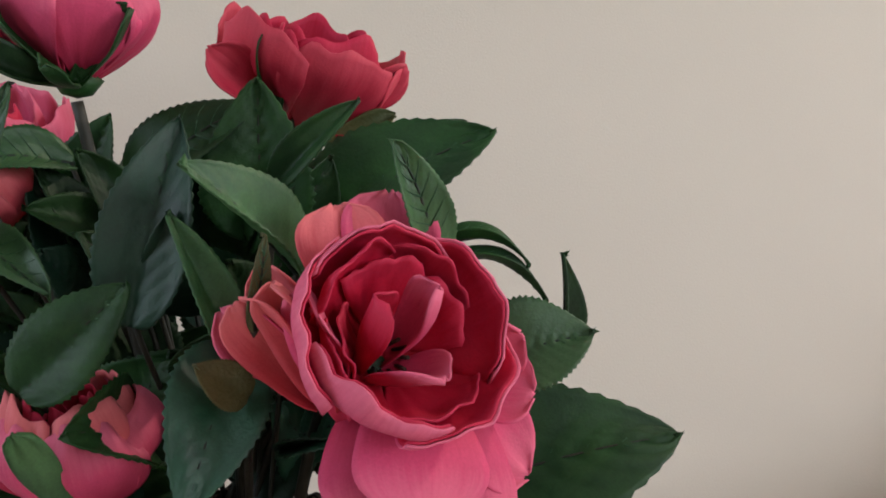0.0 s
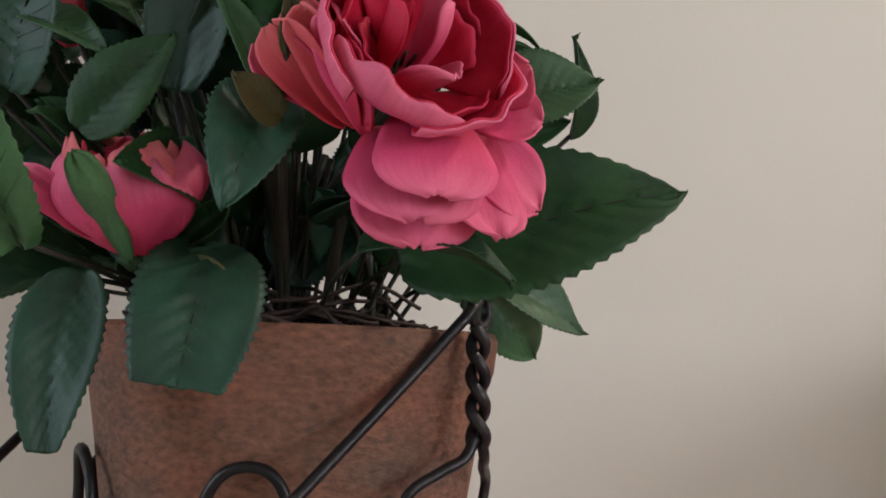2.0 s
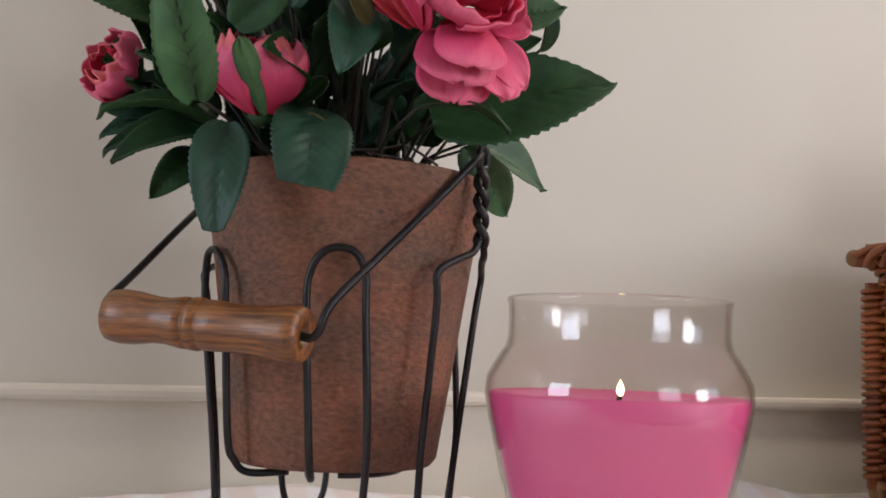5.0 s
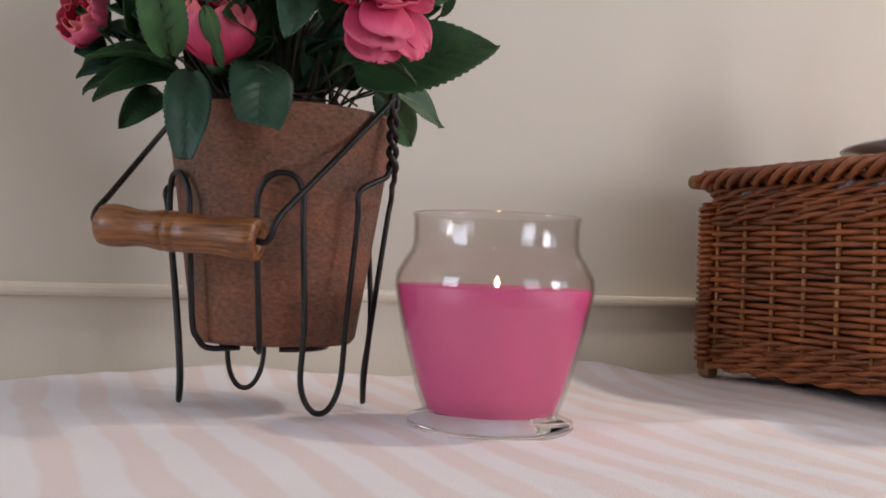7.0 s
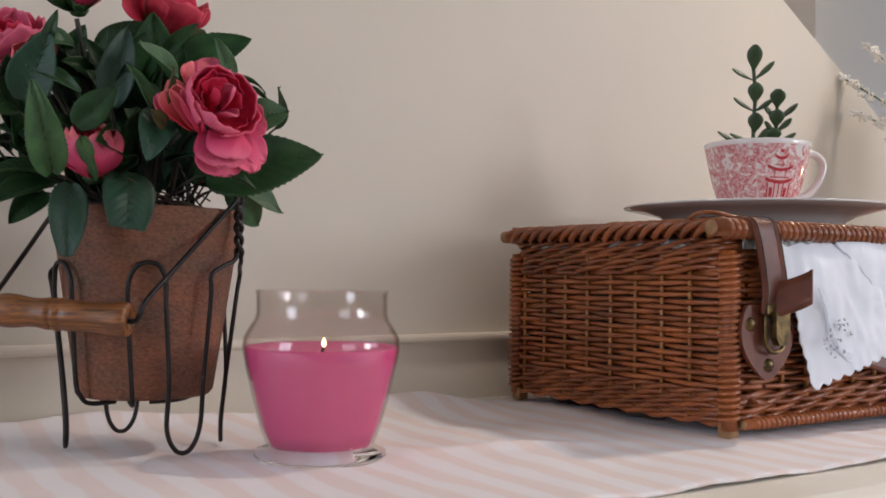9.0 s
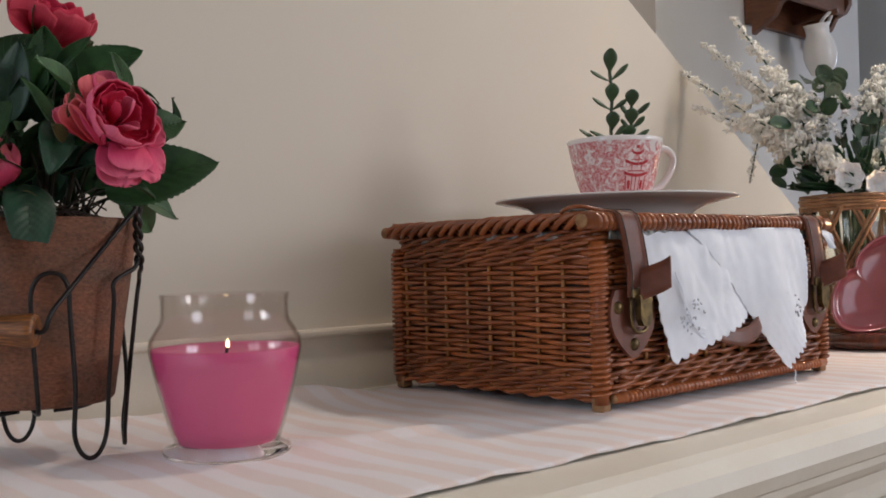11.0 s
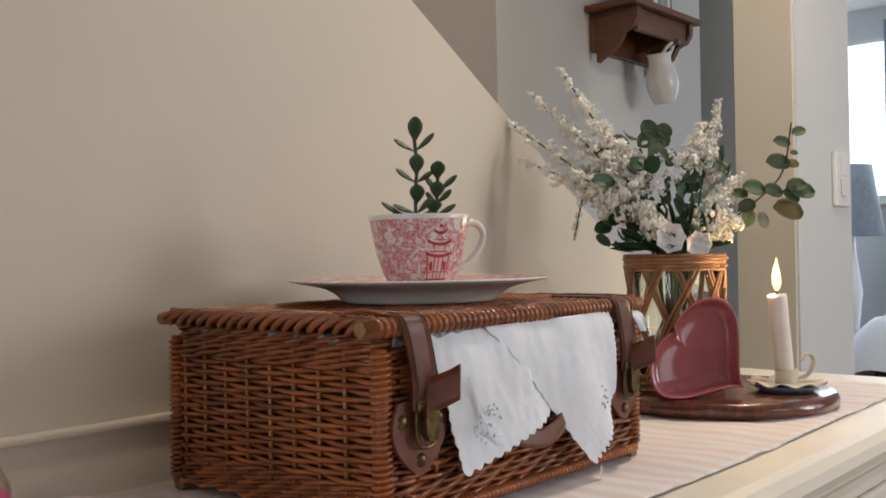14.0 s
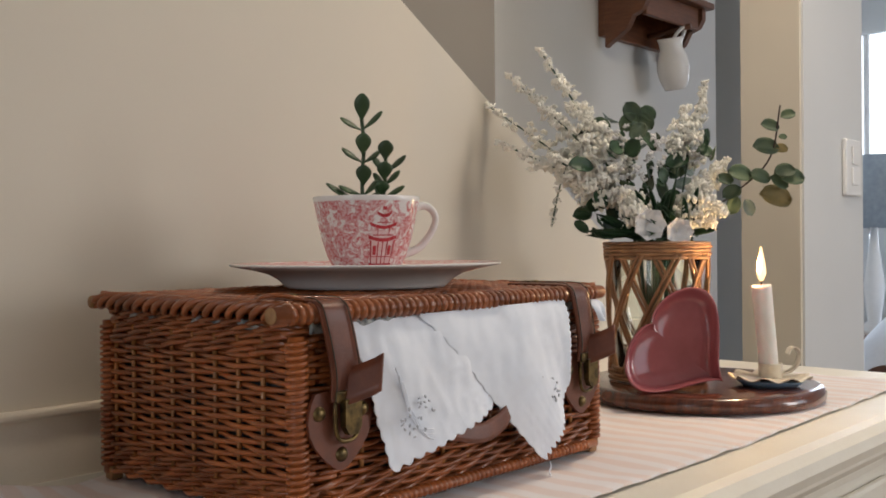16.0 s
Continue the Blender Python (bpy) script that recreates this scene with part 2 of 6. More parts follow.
def smooth_line(pts, k=6):
    """A Catmull-Rom line through the given points."""
    pts = [Vector(p) for p in pts]
    p = [2 * pts[0] - pts[1], *pts, 2 * pts[-1] - pts[-2]]
    out = []
    for i in range(1, len(p) - 2):
        a, b, c, d = p[i - 1:i + 3]
        for s in range(k):
            t = s / k
            out.append(0.5 * (2 * b + (c - a) * t + (2 * a - 5 * b + 4 * c - d) * t * t + (3 * b - a - 3 * c + d) * t ** 3))
    return out + [pts[-1]]


def tube(bm, pts, radius, n=8, closed=False):
    """Sweep a round section along a line; radius is a number or a function of 0..1."""
    pts = [Vector(p) for p in pts]
    k = len(pts)
    t0 = (pts[1] - pts[0]).normalized()
    u = t0.orthogonal().normalized()
    rings = []
    for i, p in enumerate(pts):
        t = (pts[(i + 1) % k] - pts[i - 1] if closed or 0 < i < k - 1 else (pts[1] - pts[0] if i == 0 else pts[-1] - pts[-2])).normalized()
        u = (u - t * u.dot(t)).normalized()
        w = t.cross(u)
        r = radius(i / (k - 1)) if callable(radius) else radius
        rings.append([bm.verts.new(p + r * (u * math.cos(a) + w * math.sin(a))) for a in (2 * math.pi * j / n for j in range(n))])
    for i in range(k if closed else k - 1):
        a, b = rings[i], rings[(i + 1) % k]
        for j in range(n):
            bm.faces.new((a[j], a[(j + 1) % n], b[(j + 1) % n], b[j]))
    if not closed:
        bm.faces.new(rings[0][::-1])
        bm.faces.new(rings[-1])
    return bm


def extrude_outline(bm, pts, back):
    """A flat outline given as places, made thick by the vector back."""
    a = [bm.verts.new(Vector(p)) for p in pts]
    b = [bm.verts.new(Vector(p) + Vector(back)) for p in pts]
    bm.faces.new(a)
    bm.faces.new(b[::-1])
    for i in range(len(a)):
        j = (i + 1) % len(a)
        bm.faces.new((a[j], a[i], b[i], b[j]))
    bmesh.ops.recalc_face_normals(bm, faces=bm.faces)
    return bm


B = bmesh.new

# ---- the setting ----
solo("floor", box(B(), (-2.6, -2.6, -0.05), (6.6, 3.2, 0)), M_FLOOR, "brown oak board floor", "floor", "structure")
solo("ceiling", box(B(), (-2.6, -2.6, 2.4), (6.6, 3.2, 2.45)), M_CEIL, "plain white painted ceiling", "ceiling", "structure")

# wall behind the sideboard, cut off by the slope of the stairs
WALL = 0.43
diag = lambda x: 1.39 - 0.64 * (x - 0.87)
solo("wall_stairs", extrude_outline(B(), [(-2.6, WALL, 0), (2.02, WALL, 0), (2.02, WALL, diag(2.02)), (-0.708, WALL, 2.4), (-2.6, WALL, 2.4)], (0, 0.09, 0)),
     M_WALL, "smooth cream wall ending in a sloping stair edge", "wall", "structure")
bm = B()
box(bm, (-2.6, WALL - 0.013, 0.9035), (1.6, WALL, 0.9125), 0.003)
box(bm, (-2.6, WALL - 0.006, 0.0), (1.6, WALL, 0.9035), 0.0)
solo("trim_dado", bm, M_TRIM, "cream painted dado board with a thin rounded lip", "dado rail", "structure")
solo("trim_stair_string", extrude_outline(B(), [(0.95, 0.56, diag(0.95) - 0.03), (1.99, 0.56, diag(1.99) + 0.03), (1.99, 0.56, diag(1.99) - 0.25), (0.95, 0.56, diag(0.95) - 0.25)], (0, 0.03, 0)),
     M_WHITE, "white gloss sloping stair string behind the wall edge", "stair string", "structure")
solo("wall_hall", box(B(), (-2.6, 1.15, 0), (3.2, 1.25, 2.4)), M_WHITEWALL, "pale blue-grey hall wall beyond the stairs", "wall", "structure")
solo("wall_hall_recess", box(B(), (3.2, 1.7, 0), (6.6, 1.8, 2.4)), M_WHITEWALL, "shaded grey wall at the end of the hall", "wall", "structure")
solo("wall_pier_side", box(B(), (2.103, 0.405, 0), (2.113, 0.54, 2.4)), M_WALL, "cream end of the wall beside the doorway", "wall", "structure")
solo("wall_pier", box(B(), (2.113, 0.4, 0), (2.475, 0.54, 2.4)), M_WHITEWALL, "pale grey wall pier beside the bedroom doorway", "wall", "structure")
# added wall that blocks the far window's light from the hall recess
solo("wall_partition", box(B(), (3.6, 0.95, 0), (3.68, 1.7, 2.4)), M_WHITEWALL, "grey wall added to keep bedroom daylight off the hall recess", "wall", "structure")
bm = B()
for y0, y1, z0, z1 in ((-2.6, -0.75, 0, 2.4), (0.15, 1.2, 0, 2.4), (-0.75, 0.15, 0, 0.9), (-0.75, 0.15, 2.1, 2.4)):
    box(bm, (-2.7, y0, z0), (-2.6, y1, z1))
solo("wall_left", bm, M_WALL, "plain cream side wall with a window opening", "wall", "structure")
# wall behind the slope, coloured dark in place of the shade there
solo("wall_stair_side", box(B(), (-0.7, 0.93, 0), (1.70, 1.145, 2.4)), M_STAIRSHADE, "wall along the stairs with its shade put into a darker taupe", "wall", "structure")
solo("wall_far", extrude_outline(B(), [(5.6, -2.6, 0), (5.6, 3.2, 0), (5.6, 3.2, 2.4), (5.6, -2.6, 2.4)], (0.1, 0, 0)), M_WHITEWALL, "plain grey wall of the far room", "wall", "structure")
# back wall with two window openings
xs = (-2.6, 0.35, 1.25, 2.3, 3.1, 6.6)
bm = B()
for i, (a, b) in enumerate(zip(xs, xs[1:])):
    if i in (1, 3):
        box(bm, (a, -2.6, 0), (b, -2.5, 0.9))
        box(bm, (a, -2.6, 2.1), (b, -2.5, 2.4))
    else:
        box(bm, (a, -2.6, 0), (b, -2.5, 2.4))
solo("wall_back", bm, M_WALL, "plain cream wall with two window openings", "wall", "structure")
for x in (0.8, 2.7):
    w = thing("window_1" if x < 1 else "window_2", "white framed daylight window", "window", (x, -2.55, 0.9), kind="structure")
    part("window_frame", box(box(box(box(B(), (x - 0.44, -2.57, 0.9), (x - 0.39, -2.53, 2.1)), (x + 0.39, -2.57, 0.9), (x + 0.44, -2.53, 2.1)),
                                 (x - 0.4, -2.57, 2.05), (x + 0.4, -2.53, 2.1)), (x - 0.4, -2.57, 0.9), (x + 0.4, -2.53, 0.95)), M_WHITE, w, smooth=False)
    part("window_bar", box(B(), (x - 0.02, -2.565, 0.95), (x + 0.02, -2.535, 2.05)), M_WHITE, w, smooth=False)

# ---- sideboard ----
sb = thing("sideboard", "cream painted sideboard with moulded top edge", "sideboard", (0.5, 0.19, 0))
bm = B()
prof = [(0.424, 0.815), (0.424, 0.8445), (-0.035, 0.8445), (-0.047, 0.842), (-0.056, 0.834), (-0.059, 0.823), (-0.055, 0.812), (-0.044, 0.806),
        (-0.036, 0.802), (-0.036, 0.796), (-0.03, 0.788), (-0.022, 0.782), (-0.02, 0.772), (0.42, 0.772)]
extrude_outline(bm, [(-0.9, y, z) for y, z in prof], (2.56, 0, 0))
part("top", bm, M_FURN, sb, smooth=False)
part("carcass", box(B(), (-0.86, -0.012, 0.09), (1.62, 0.42, 0.772), 0.004), M_FURN, sb, smooth=False)
part("plinth", box(B(), (-0.88, -0.02, 0.0), (1.64, 0.42, 0.09), 0.006), M_FURN, sb, smooth=False)
for i in range(4):
    x0 = -0.79 + i * 0.54
    d = part("drawer", box(B(), (x0, -0.022, 0.6), (x0 + 0.51, -0.0125, 0.755), 0.006), M_FURN, sb, smooth=False)
    part("drawer_panel", box(B(), (x0 + 0.03, -0.027, 0.625), (x0 + 0.48, -0.0225, 0.73), 0.004), M_FURN, d, smooth=False)
    part("knob", lathe(B(), [(0, 0.0), (0.008, 0.0), (0.008, 0.01), (0.016, 0.016), (0.014, 0.024), (0, 0.027)], (x0 + 0.255, -0.0272, 0.678), 20,
                       Matrix.Rotation(radians(90), 4, "X")), M_BRASS, d, "small brass knob")

# striped cloth on the sideboard
M_CLOTH = bpy.data.materials.new("pink_striped_cotton")
M_CLOTH.use_nodes = True
nt = M_CLOTH.node_tree
b = nt.nodes["Principled BSDF"]
tc = nt.nodes.new("ShaderNodeTexCoord")
wob = nt.nodes.new("ShaderNodeTexNoise")
wob.inputs["Scale"].default_value = 8
sep = nt.nodes.new("ShaderNodeSeparateXYZ")
nt.links.new(tc.outputs["Object"], sep.inputs[0])
nt.links.new(tc.outputs["Object"], wob.inputs["Vector"])


def math_node(tree, op, a, b_=None, c=None):
    n = tree.nodes.new("ShaderNodeMath")
    n.operation = op
    for i, v in enumerate((a, b_, c)):
        if v is None:
            continue
        if isinstance(v, (int, float)):
            n.inputs[i].default_value = v
        else:
            tree.links.new(v, n.inputs[i])
    return n.outputs[0]


xw = math_node(nt, "MULTIPLY_ADD", wob.outputs["Fac"], 0.03, sep.outputs[0])
wave = math_node(nt, "SINE", math_node(nt, "MULTIPLY", xw, 2 * math.pi / 0.032))
band = nt.nodes.new("ShaderNodeMapRange")
band.inputs["From Min"].default_value, band.inputs["From Max"].default_value = -0.25, 0.35
nt.links.new(wave, band.inputs["Value"])
cm = nt.nodes.new("ShaderNodeMix")
cm.data_type = "RGBA"
cm.inputs["A"].default_value, cm.inputs["B"].default_value = (0.86, 0.81, 0.80, 1), (0.83, 0.71, 0.66, 1)
nt.links.new(band.outputs[0], cm.inputs["Factor"])
nt.links.new(cm.outputs["Result"], b.inputs["Base Color"])
b.inputs["Roughness"].default_value = 0.9
b.inputs["Sheen Weight"].default_value = 0.15
wv = nt.nodes.new("ShaderNodeTexNoise")
wv.inputs["Scale"].default_value = 1100
w2 = nt.nodes.new("ShaderNodeTexNoise")
w2.inputs["Scale"].default_value, w2.inputs["Detail"].default_value = 60, 4
nt.links.new(tc.outputs["Object"], wv.inputs["Vector"])
nt.links.new(tc.outputs["Object"], w2.inputs["Vector"])
hsum = math_node(nt, "MULTIPLY_ADD", w2.outputs["Fac"], 1.5, wv.outputs["Fac"])
bp = nt.nodes.new("ShaderNodeBump")
bp.inputs["Strength"].default_value, bp.inputs["Distance"].default_value = 0.5, 0.0015
nt.links.new(hsum, bp.inputs["Height"])
nt.links.new(bp.outputs[0], b.inputs["Normal"])


def cloth_place(u, v):
    x = -0.52 + u * 2.06
    front = 0.008 + 0.005 * noise.noise((x * 3, 0, 0)) + 0.012 * max(0.0, (x - 1.1) / 0.4)
    back = 0.395 + 0.02 * noise.noise((x * 5, 3, 0)) - 0.02 * math.exp(-((x - 0.41) / 0.05) ** 2)
    y = front + v * (back - front)
    z = 0.8475 + (0.0026 * (noise.noise((x * 22, y * 9, 1)) + 0.6 * noise.noise((x * 9, y * 20, 5))) + 0.0007 * noise.noise((x * 70, y * 40, 2)))
    z += 0.013 * math.exp(-((x - 0.35) / 0.045) ** 2) * math.exp(-((v - 0.985) / 0.07) ** 2)
    z += 0.010 * math.exp(-((x - 0.05) / 0.12) ** 2) * math.exp(-((v - 1.0) / 0.06) ** 2)
    z += 0.004 * math.exp(-(((y - 0.16) + (x - 0.30) * 0.3) / 0.012) ** 2) * math.exp(-((x - 0.30) / 0.06) ** 2)
    return (x, y, max(z, 0.8462))


bm = grid(B(), 330, 70, cloth_place)
thick(bm, -0.0015)
runner = thing("table_runner", "pink and white striped cotton runner, slightly rumpled", "table cloth", (0.5, 0.19, 0.8475))
part("cloth", bm, M_CLOTH, runner)
part("front_hem", tube(B(), [Vector(cloth_place(i / 330, 0.0)) + Vector((0, 0.001, 0.0002)) for i in range(331)], 0.0017, 6), M_CLOTH, runner)
part("back_hem", tube(B(), [Vector(cloth_place(i / 330, 1.0)) + Vector((0, 0, 0.0002)) for i in range(331)], 0.0015, 6), M_CLOTH, runner)

# ---- flower pot in its wire stand ----
CX, CY = 0.0757, 0.294
pot = thing("flower_pot", "tapered terracotta pot, aged and mottled", "flower pot", (CX, CY, 0.886))
part("body", lathe(B(), [(0, 0), (0.044, 0), (0.0465, 0.003), (0.0535, 0.05), (0.0610, 0.1), (0.0632, 0.112), (0.0650, 0.117), (0.0660, 0.127), (0.0647, 0.1295), (0.060, 0.1285),
                         (0.054, 0.1), (0.043, 0.012), (0, 0.012)], (CX, CY, 0.886), 64, wobble=0.006), M_TERRA, pot)
M_SOIL = mat("dark_moss_filling", (0.02, 0.012, 0.008), (0.008, 0.006, 0.004), 0.95, 150, 0.8, 500)
part("filling", lathe(B(), [(0, 0.118), (0.03, 0.117), (0.0555, 0.112)], (CX, CY, 0.886), 32, wobble=0.05), M_SOIL, pot, "dark brown moss filling")


def polar(a, r, z):
    return (CX + r * math.cos(radians(a)), CY + r * math.sin(radians(a)), z)


stand = thing("wire_pot_stand", "black wire plant stand with a wooden carrying handle", "plant stand", (CX, CY, 0.85))
for turn, a_twist in ((0, -51), (180, 129)):
    for s, a_u, a_i in ((-1, -80 if turn == 0 else -87, -106), (1, -20 if turn == 0 else -9, 23 if turn == 0 else 14)):
        A, U, I = a_twist, a_u + turn, a_i + turn
        # twist, foot loop, arch, hook under the pot
        f, rf = 12, 0.0565 if s < 0 and turn == 0 else 0.0525
        pts = [polar(A + s * 1, 0.073, 0.986), polar(A + s * 4, 0.072, 0.980), polar(A + s * 10, 0.070 if s < 0 else 0.068, 0.9765), polar(U - s * f + s * 1, 0.068 if s < 0 else 0.065, 0.970), polar(U - s * f, 0.0665 if s < 0 else 0.063, 0.955), polar(U - s * f, rf + 0.004, 0.90), polar(U - s * f, rf + 0.001, 0.868),
               polar(U - s * 5, rf, 0.8535), polar(U + s * 5, rf, 0.8535), polar(U + s * f, rf + 0.001, 0.868), polar(U + s * f, rf + 0.004, 0.90), polar(I - s * 11, 0.0625, 0.95),
               polar(I - s * 10, 0.0635, 0.968), polar(I - s * 5, 0.064, 0.977), polar(I + s * 4, 0.064, 0.977), polar(I + s * 10, 0.0635, 0.968), polar(I + s * 11, 0.0625, 0.95),
               polar(I + s * 9, 0.057, 0.90), polar(I + s * 9, 0.053, 0.889), polar(I + s * 10, 0.046, 0.8835), polar(I + s * 20, 0.03, 0.8835)]
        part("wire_leg", tube(B(), smooth_line(pts, 6), 0.00165, 8), M_IRON, stand)
    ring = [polar(a_twist - 50 + i * 10, 0.030, 0.8835) for i in range(11)]
    part("base_wire", tube(B(), ring, 0.0016, 8), M_IRON, stand)
    for ph in (0, math.pi):
        tw = []
        for i in range(49):
            z = 0.983 + i / 48 * 0.034
            a = ph + i / 48 * 4 * math.pi
            c = Vector(polar(a_twist, 0.073 - 0.001 * i / 48, z))
            e = Vector((-math.sin(radians(a_twist)), math.cos(radians(a_twist)), 0))
            g = Vector((math.cos(radians(a_twist)), math.sin(radians(a_twist)), 0))
            tw.append(c + 0.0020 * (math.cos(a) * e + math.sin(a) * g))
        part("twisted_wire", tube(B(), tw, 0.0018, 7), M_IRON, stand)
    eye = [Vector(polar(a_twist, 0.0725, 1.0215)) + Vector((0.004 * math.cos(k * math.pi / 6) * -math.sin(radians(a_twist)), 0.004 * math.cos(k * math.pi / 6) * math.cos(radians(a_twist)),
                                                            0.005 * math.sin(k * math.pi / 6))) for k in range(12)]
    part("wire_eye", tube(B(), eye, 0.0017, 7, True), M_IRON, stand)
HL, HR = Vector((-0.0265, 0.2590, 0.9475)), Vector((0.0410, 0.2095, 0.9420))
ax = (HR - HL).normalized()
bail = [(0.121, 0.238, 1.024), (0.116, 0.2335, 1.019), (0.1, 0.2305, 1.002), (0.07, 0.2155, 0.9735), (0.05, 0.2065, 0.954), HR + ax * 0.004, HR - ax * 0.01, HL + ax * 0.01, HL - ax * 0.002,
        (-0.028, 0.272, 0.954), (-0.018, 0.288, 0.966), (0.0, 0.314, 0.988), (0.02, 0.347, 1.012), (0.027, 0.353, 1.022)]
part("handle_wire", tube(B(), smooth_line(bail, 7), 0.0017, 8), M_IRON, stand)
rot = ax.to_track_quat("Z", "Y").to_matrix().to_4x4()
L = (HR - HL).length
hp = [(0.002, 0), (0.0075, 0), (0.0092, 0.0015), (0.0098, 0.006), (0.0096, 0.012), (0.0084, 0.02), (0.0082, 0.026), (0.0092, 0.0325), (0.0092, 0.0345), (0.0084, 0.0355), (0.0084, 0.0365), (0.0094, 0.0375), (0.0094, 0.0405),
      (0.0085, 0.0415), (0.0085, 0.0425), (0.0090, 0.0435), (0.0088, 0.05), (0.0084, 0.058), (0.0086, 0.066), (0.0098, L - 0.006), (0.0099, L - 0.0025), (0.009, L), (0.0035, L), (0.003, L - 0.004), (0.0, L - 0.004)]
part("wooden_handle", lathe(B(), [(a * 1.1, h) for a, h in hp], HL, 36, rot), M_OAK, stand, "turned varnished oak grip with grooves")

# ---- candle jar ----
JX, JY = 0.1655, 0.196
jar = thing("candle_jar", "clear glass jar holding a pink candle", "candle", (JX, JY, 0.8495))
JS = Matrix.Diagonal((1.095, 1.095, 0.970, 1))
foot = [(0, 0.001), (0.038, 0.0), (0.0405, 0.0025), (0.0400, 0.006), (0.0350, 0.0078), (0.0325, 0.0092), (0, 0.0092)]
outer = [(0.0326, 0.0090), (0.0365, 0.02), (0.0425, 0.045), (0.0465, 0.065), (0.0483, 0.076), (0.0478, 0.083), (0.0440, 0.091), (0.0410, 0.096), (0.0402, 0.1),
         (0.0402, 0.112), (0.0410, 0.1145), (0.0406, 0.1158)]
inner = [(0.0397, 0.1150), (0.0392, 0.112), (0.0392, 0.1), (0.0401, 0.0955), (0.0432, 0.0903), (0.0469, 0.0825), (0.0473, 0.076), (0.0455, 0.065), (0.0415, 0.045), (0.0355, 0.021), (0.0318, 0.0094)]
part("glass", lathe(B(), outer + inner, (JX, JY, 0.8485), 72, JS), M_THIN, jar, "clear thin glass wall").visible_shadow = False
part("glass_foot", lathe(B(), foot, (JX, JY, 0.8485), 72, JS), M_GLASS, jar, "thick clear glass foot").visible_shadow = False
part("wax", lathe(B(), [(0, 0.0096), (0.0302, 0.0096), (0.0345, 0.021), (0.0405, 0.045), (0.0450, 0.065), (0.0470, 0.0755), (0.0460, 0.0770), (0.042, 0.0752), (0.03, 0.0740), (0.012, 0.0728), (0, 0.0725)],
                  (JX, JY, 0.8485), 64, JS), M_WAX, jar, "smooth pink wax")
part("wick", tube(B(), smooth_line([(JX, JY, 0.917), (JX + 0.0005, JY, 0.920), (JX + 0.0015, JY, 0.9225)], 4), 0.0011, 6), M_WICK, jar)
M_FLAME = glow("candle_flame_glow", (1.0, 0.62, 0.28), 8)


def flame(at, h, w, parent):
    prof_f = [(0, 0), (w * 0.55, h * 0.08), (w * 0.9, h * 0.22), (w, h * 0.36), (w * 0.8, h * 0.58), (w * 0.42, h * 0.8), (w * 0.12, h * 0.95), (0, h)]
    part("flame", lathe(B(), prof_f, at, 20), M_FLAME, parent, "small burning yellow flame")


flame((JX + 0.0015, JY, 0.9222), 0.007, 0.0016, jar)

# ---- picnic basket ----
X0, X1, Y0, Y1 = 0.460, 0.843, 0.101, 0.374
basket = thing("picnic_basket", "varnished brown wicker hamper with leather straps, lid nearly shut", "basket", (0.6515, 0.2375, 0.85))


def round_rect(inset, s, r=0.016):
    """The place at length s along the basket's outline, and the outward way."""
    x0, x1, y0, y1 = X0 + inset, X1 - inset, Y0 + inset, Y1 - inset
    w, d, q = x1 - x0 - 2 * r, y1 - y0 - 2 * r, math.pi * r / 2
    total = 2 * (w + d) + 4 * q
    s %= total
    for k, (cx, cy, dx, dy, n, length) in enumerate(((x0 + r, y0, 1, 0, -90, w), (x1, y0 + r, 0, 1, 0, d), (x1 - r, y1, -1, 0, 90, w), (x0, y1 - r, 0, -1, 180, d))):
        if s < length:
            return Vector((cx + dx * s, cy + dy * s, 0)), Vector((math.cos(radians(n)), math.sin(radians(n)), 0))
        s -= length
        if s < q:
            a = radians(n) + s / r
            centre = ((x1 - r, y0 + r), (x1 - r, y1 - r), (x0 + r, y1 - r), (x0 + r, y0 + r))[k]
            nv = Vector((math.cos(a), math.sin(a), 0))
            return Vector((*centre, 0)) + nv * r, nv
        s -= q


PERIM = 2 * (X1 - X0 - 0.032 + Y1 - Y0 - 0.032) + 2 * math.pi * 0.016
NST = 42
# lining kept near-black: the shade between the weave is in its colour
part("lining", box(B(), (X0 + 0.010, Y0 + 0.010, 0.86), (X1 - 0.010, Y1 - 0.010, 1.0), 0.01), mat("shaded_floral_lining", (0.012, 0.02, 0.028), (0.03, 0.035, 0.035), 0.9, 60), basket)
for i in range(NST):
    p, nv = round_rect(0.0035, (i + 0.5) * PERIM / NST)
    part("stake", tube(B(), [p + Vector((0, 0, 0.857)), p + Vector((0, 0, 0.93)), p + Vector((0, 0, 0.994))], 0.0021, 6), M_STAKE, basket)
rng = random.Random(4)


def weaver(z, r, amp, per, phase, name="weaver", wav=0.0):
    n = NST * per
    pts = []
    for i in range(n):
        s = i * PERIM / n
        p, nv = round_rect(0.0035, s)
        off = amp * math.cos(math.pi * i / per + phase)
        pts.append(p + nv * off + Vector((0, 0, z + wav * math.sin(math.pi * i / per + phase) + 0.0013 * noise.noise((s * 17, z * 60, 0)))))
    return part(name, tube(B(), pts, lambda t: r * (1 + 0.12 * noise.noise((t * 40, z * 90, 3))), 6, True), M_WICKER, basket)


z, k = 0.8885, 0
while z < 0.9780:
    weaver(z + rng.uniform(-0.0006, 0.0006), 0.0022, 0.0033, 5, math.pi * (k % 2) + math.pi / 2)
    z += 0.0046
    k += 1
for zz in (0.860, 0.8655, 0.871, 0.8765, 0.882):
    for ph in (0, math.pi):
        weaver(zz, 0.0023, 0.0040, 5, ph + zz * 900, "waling", 0.0020)
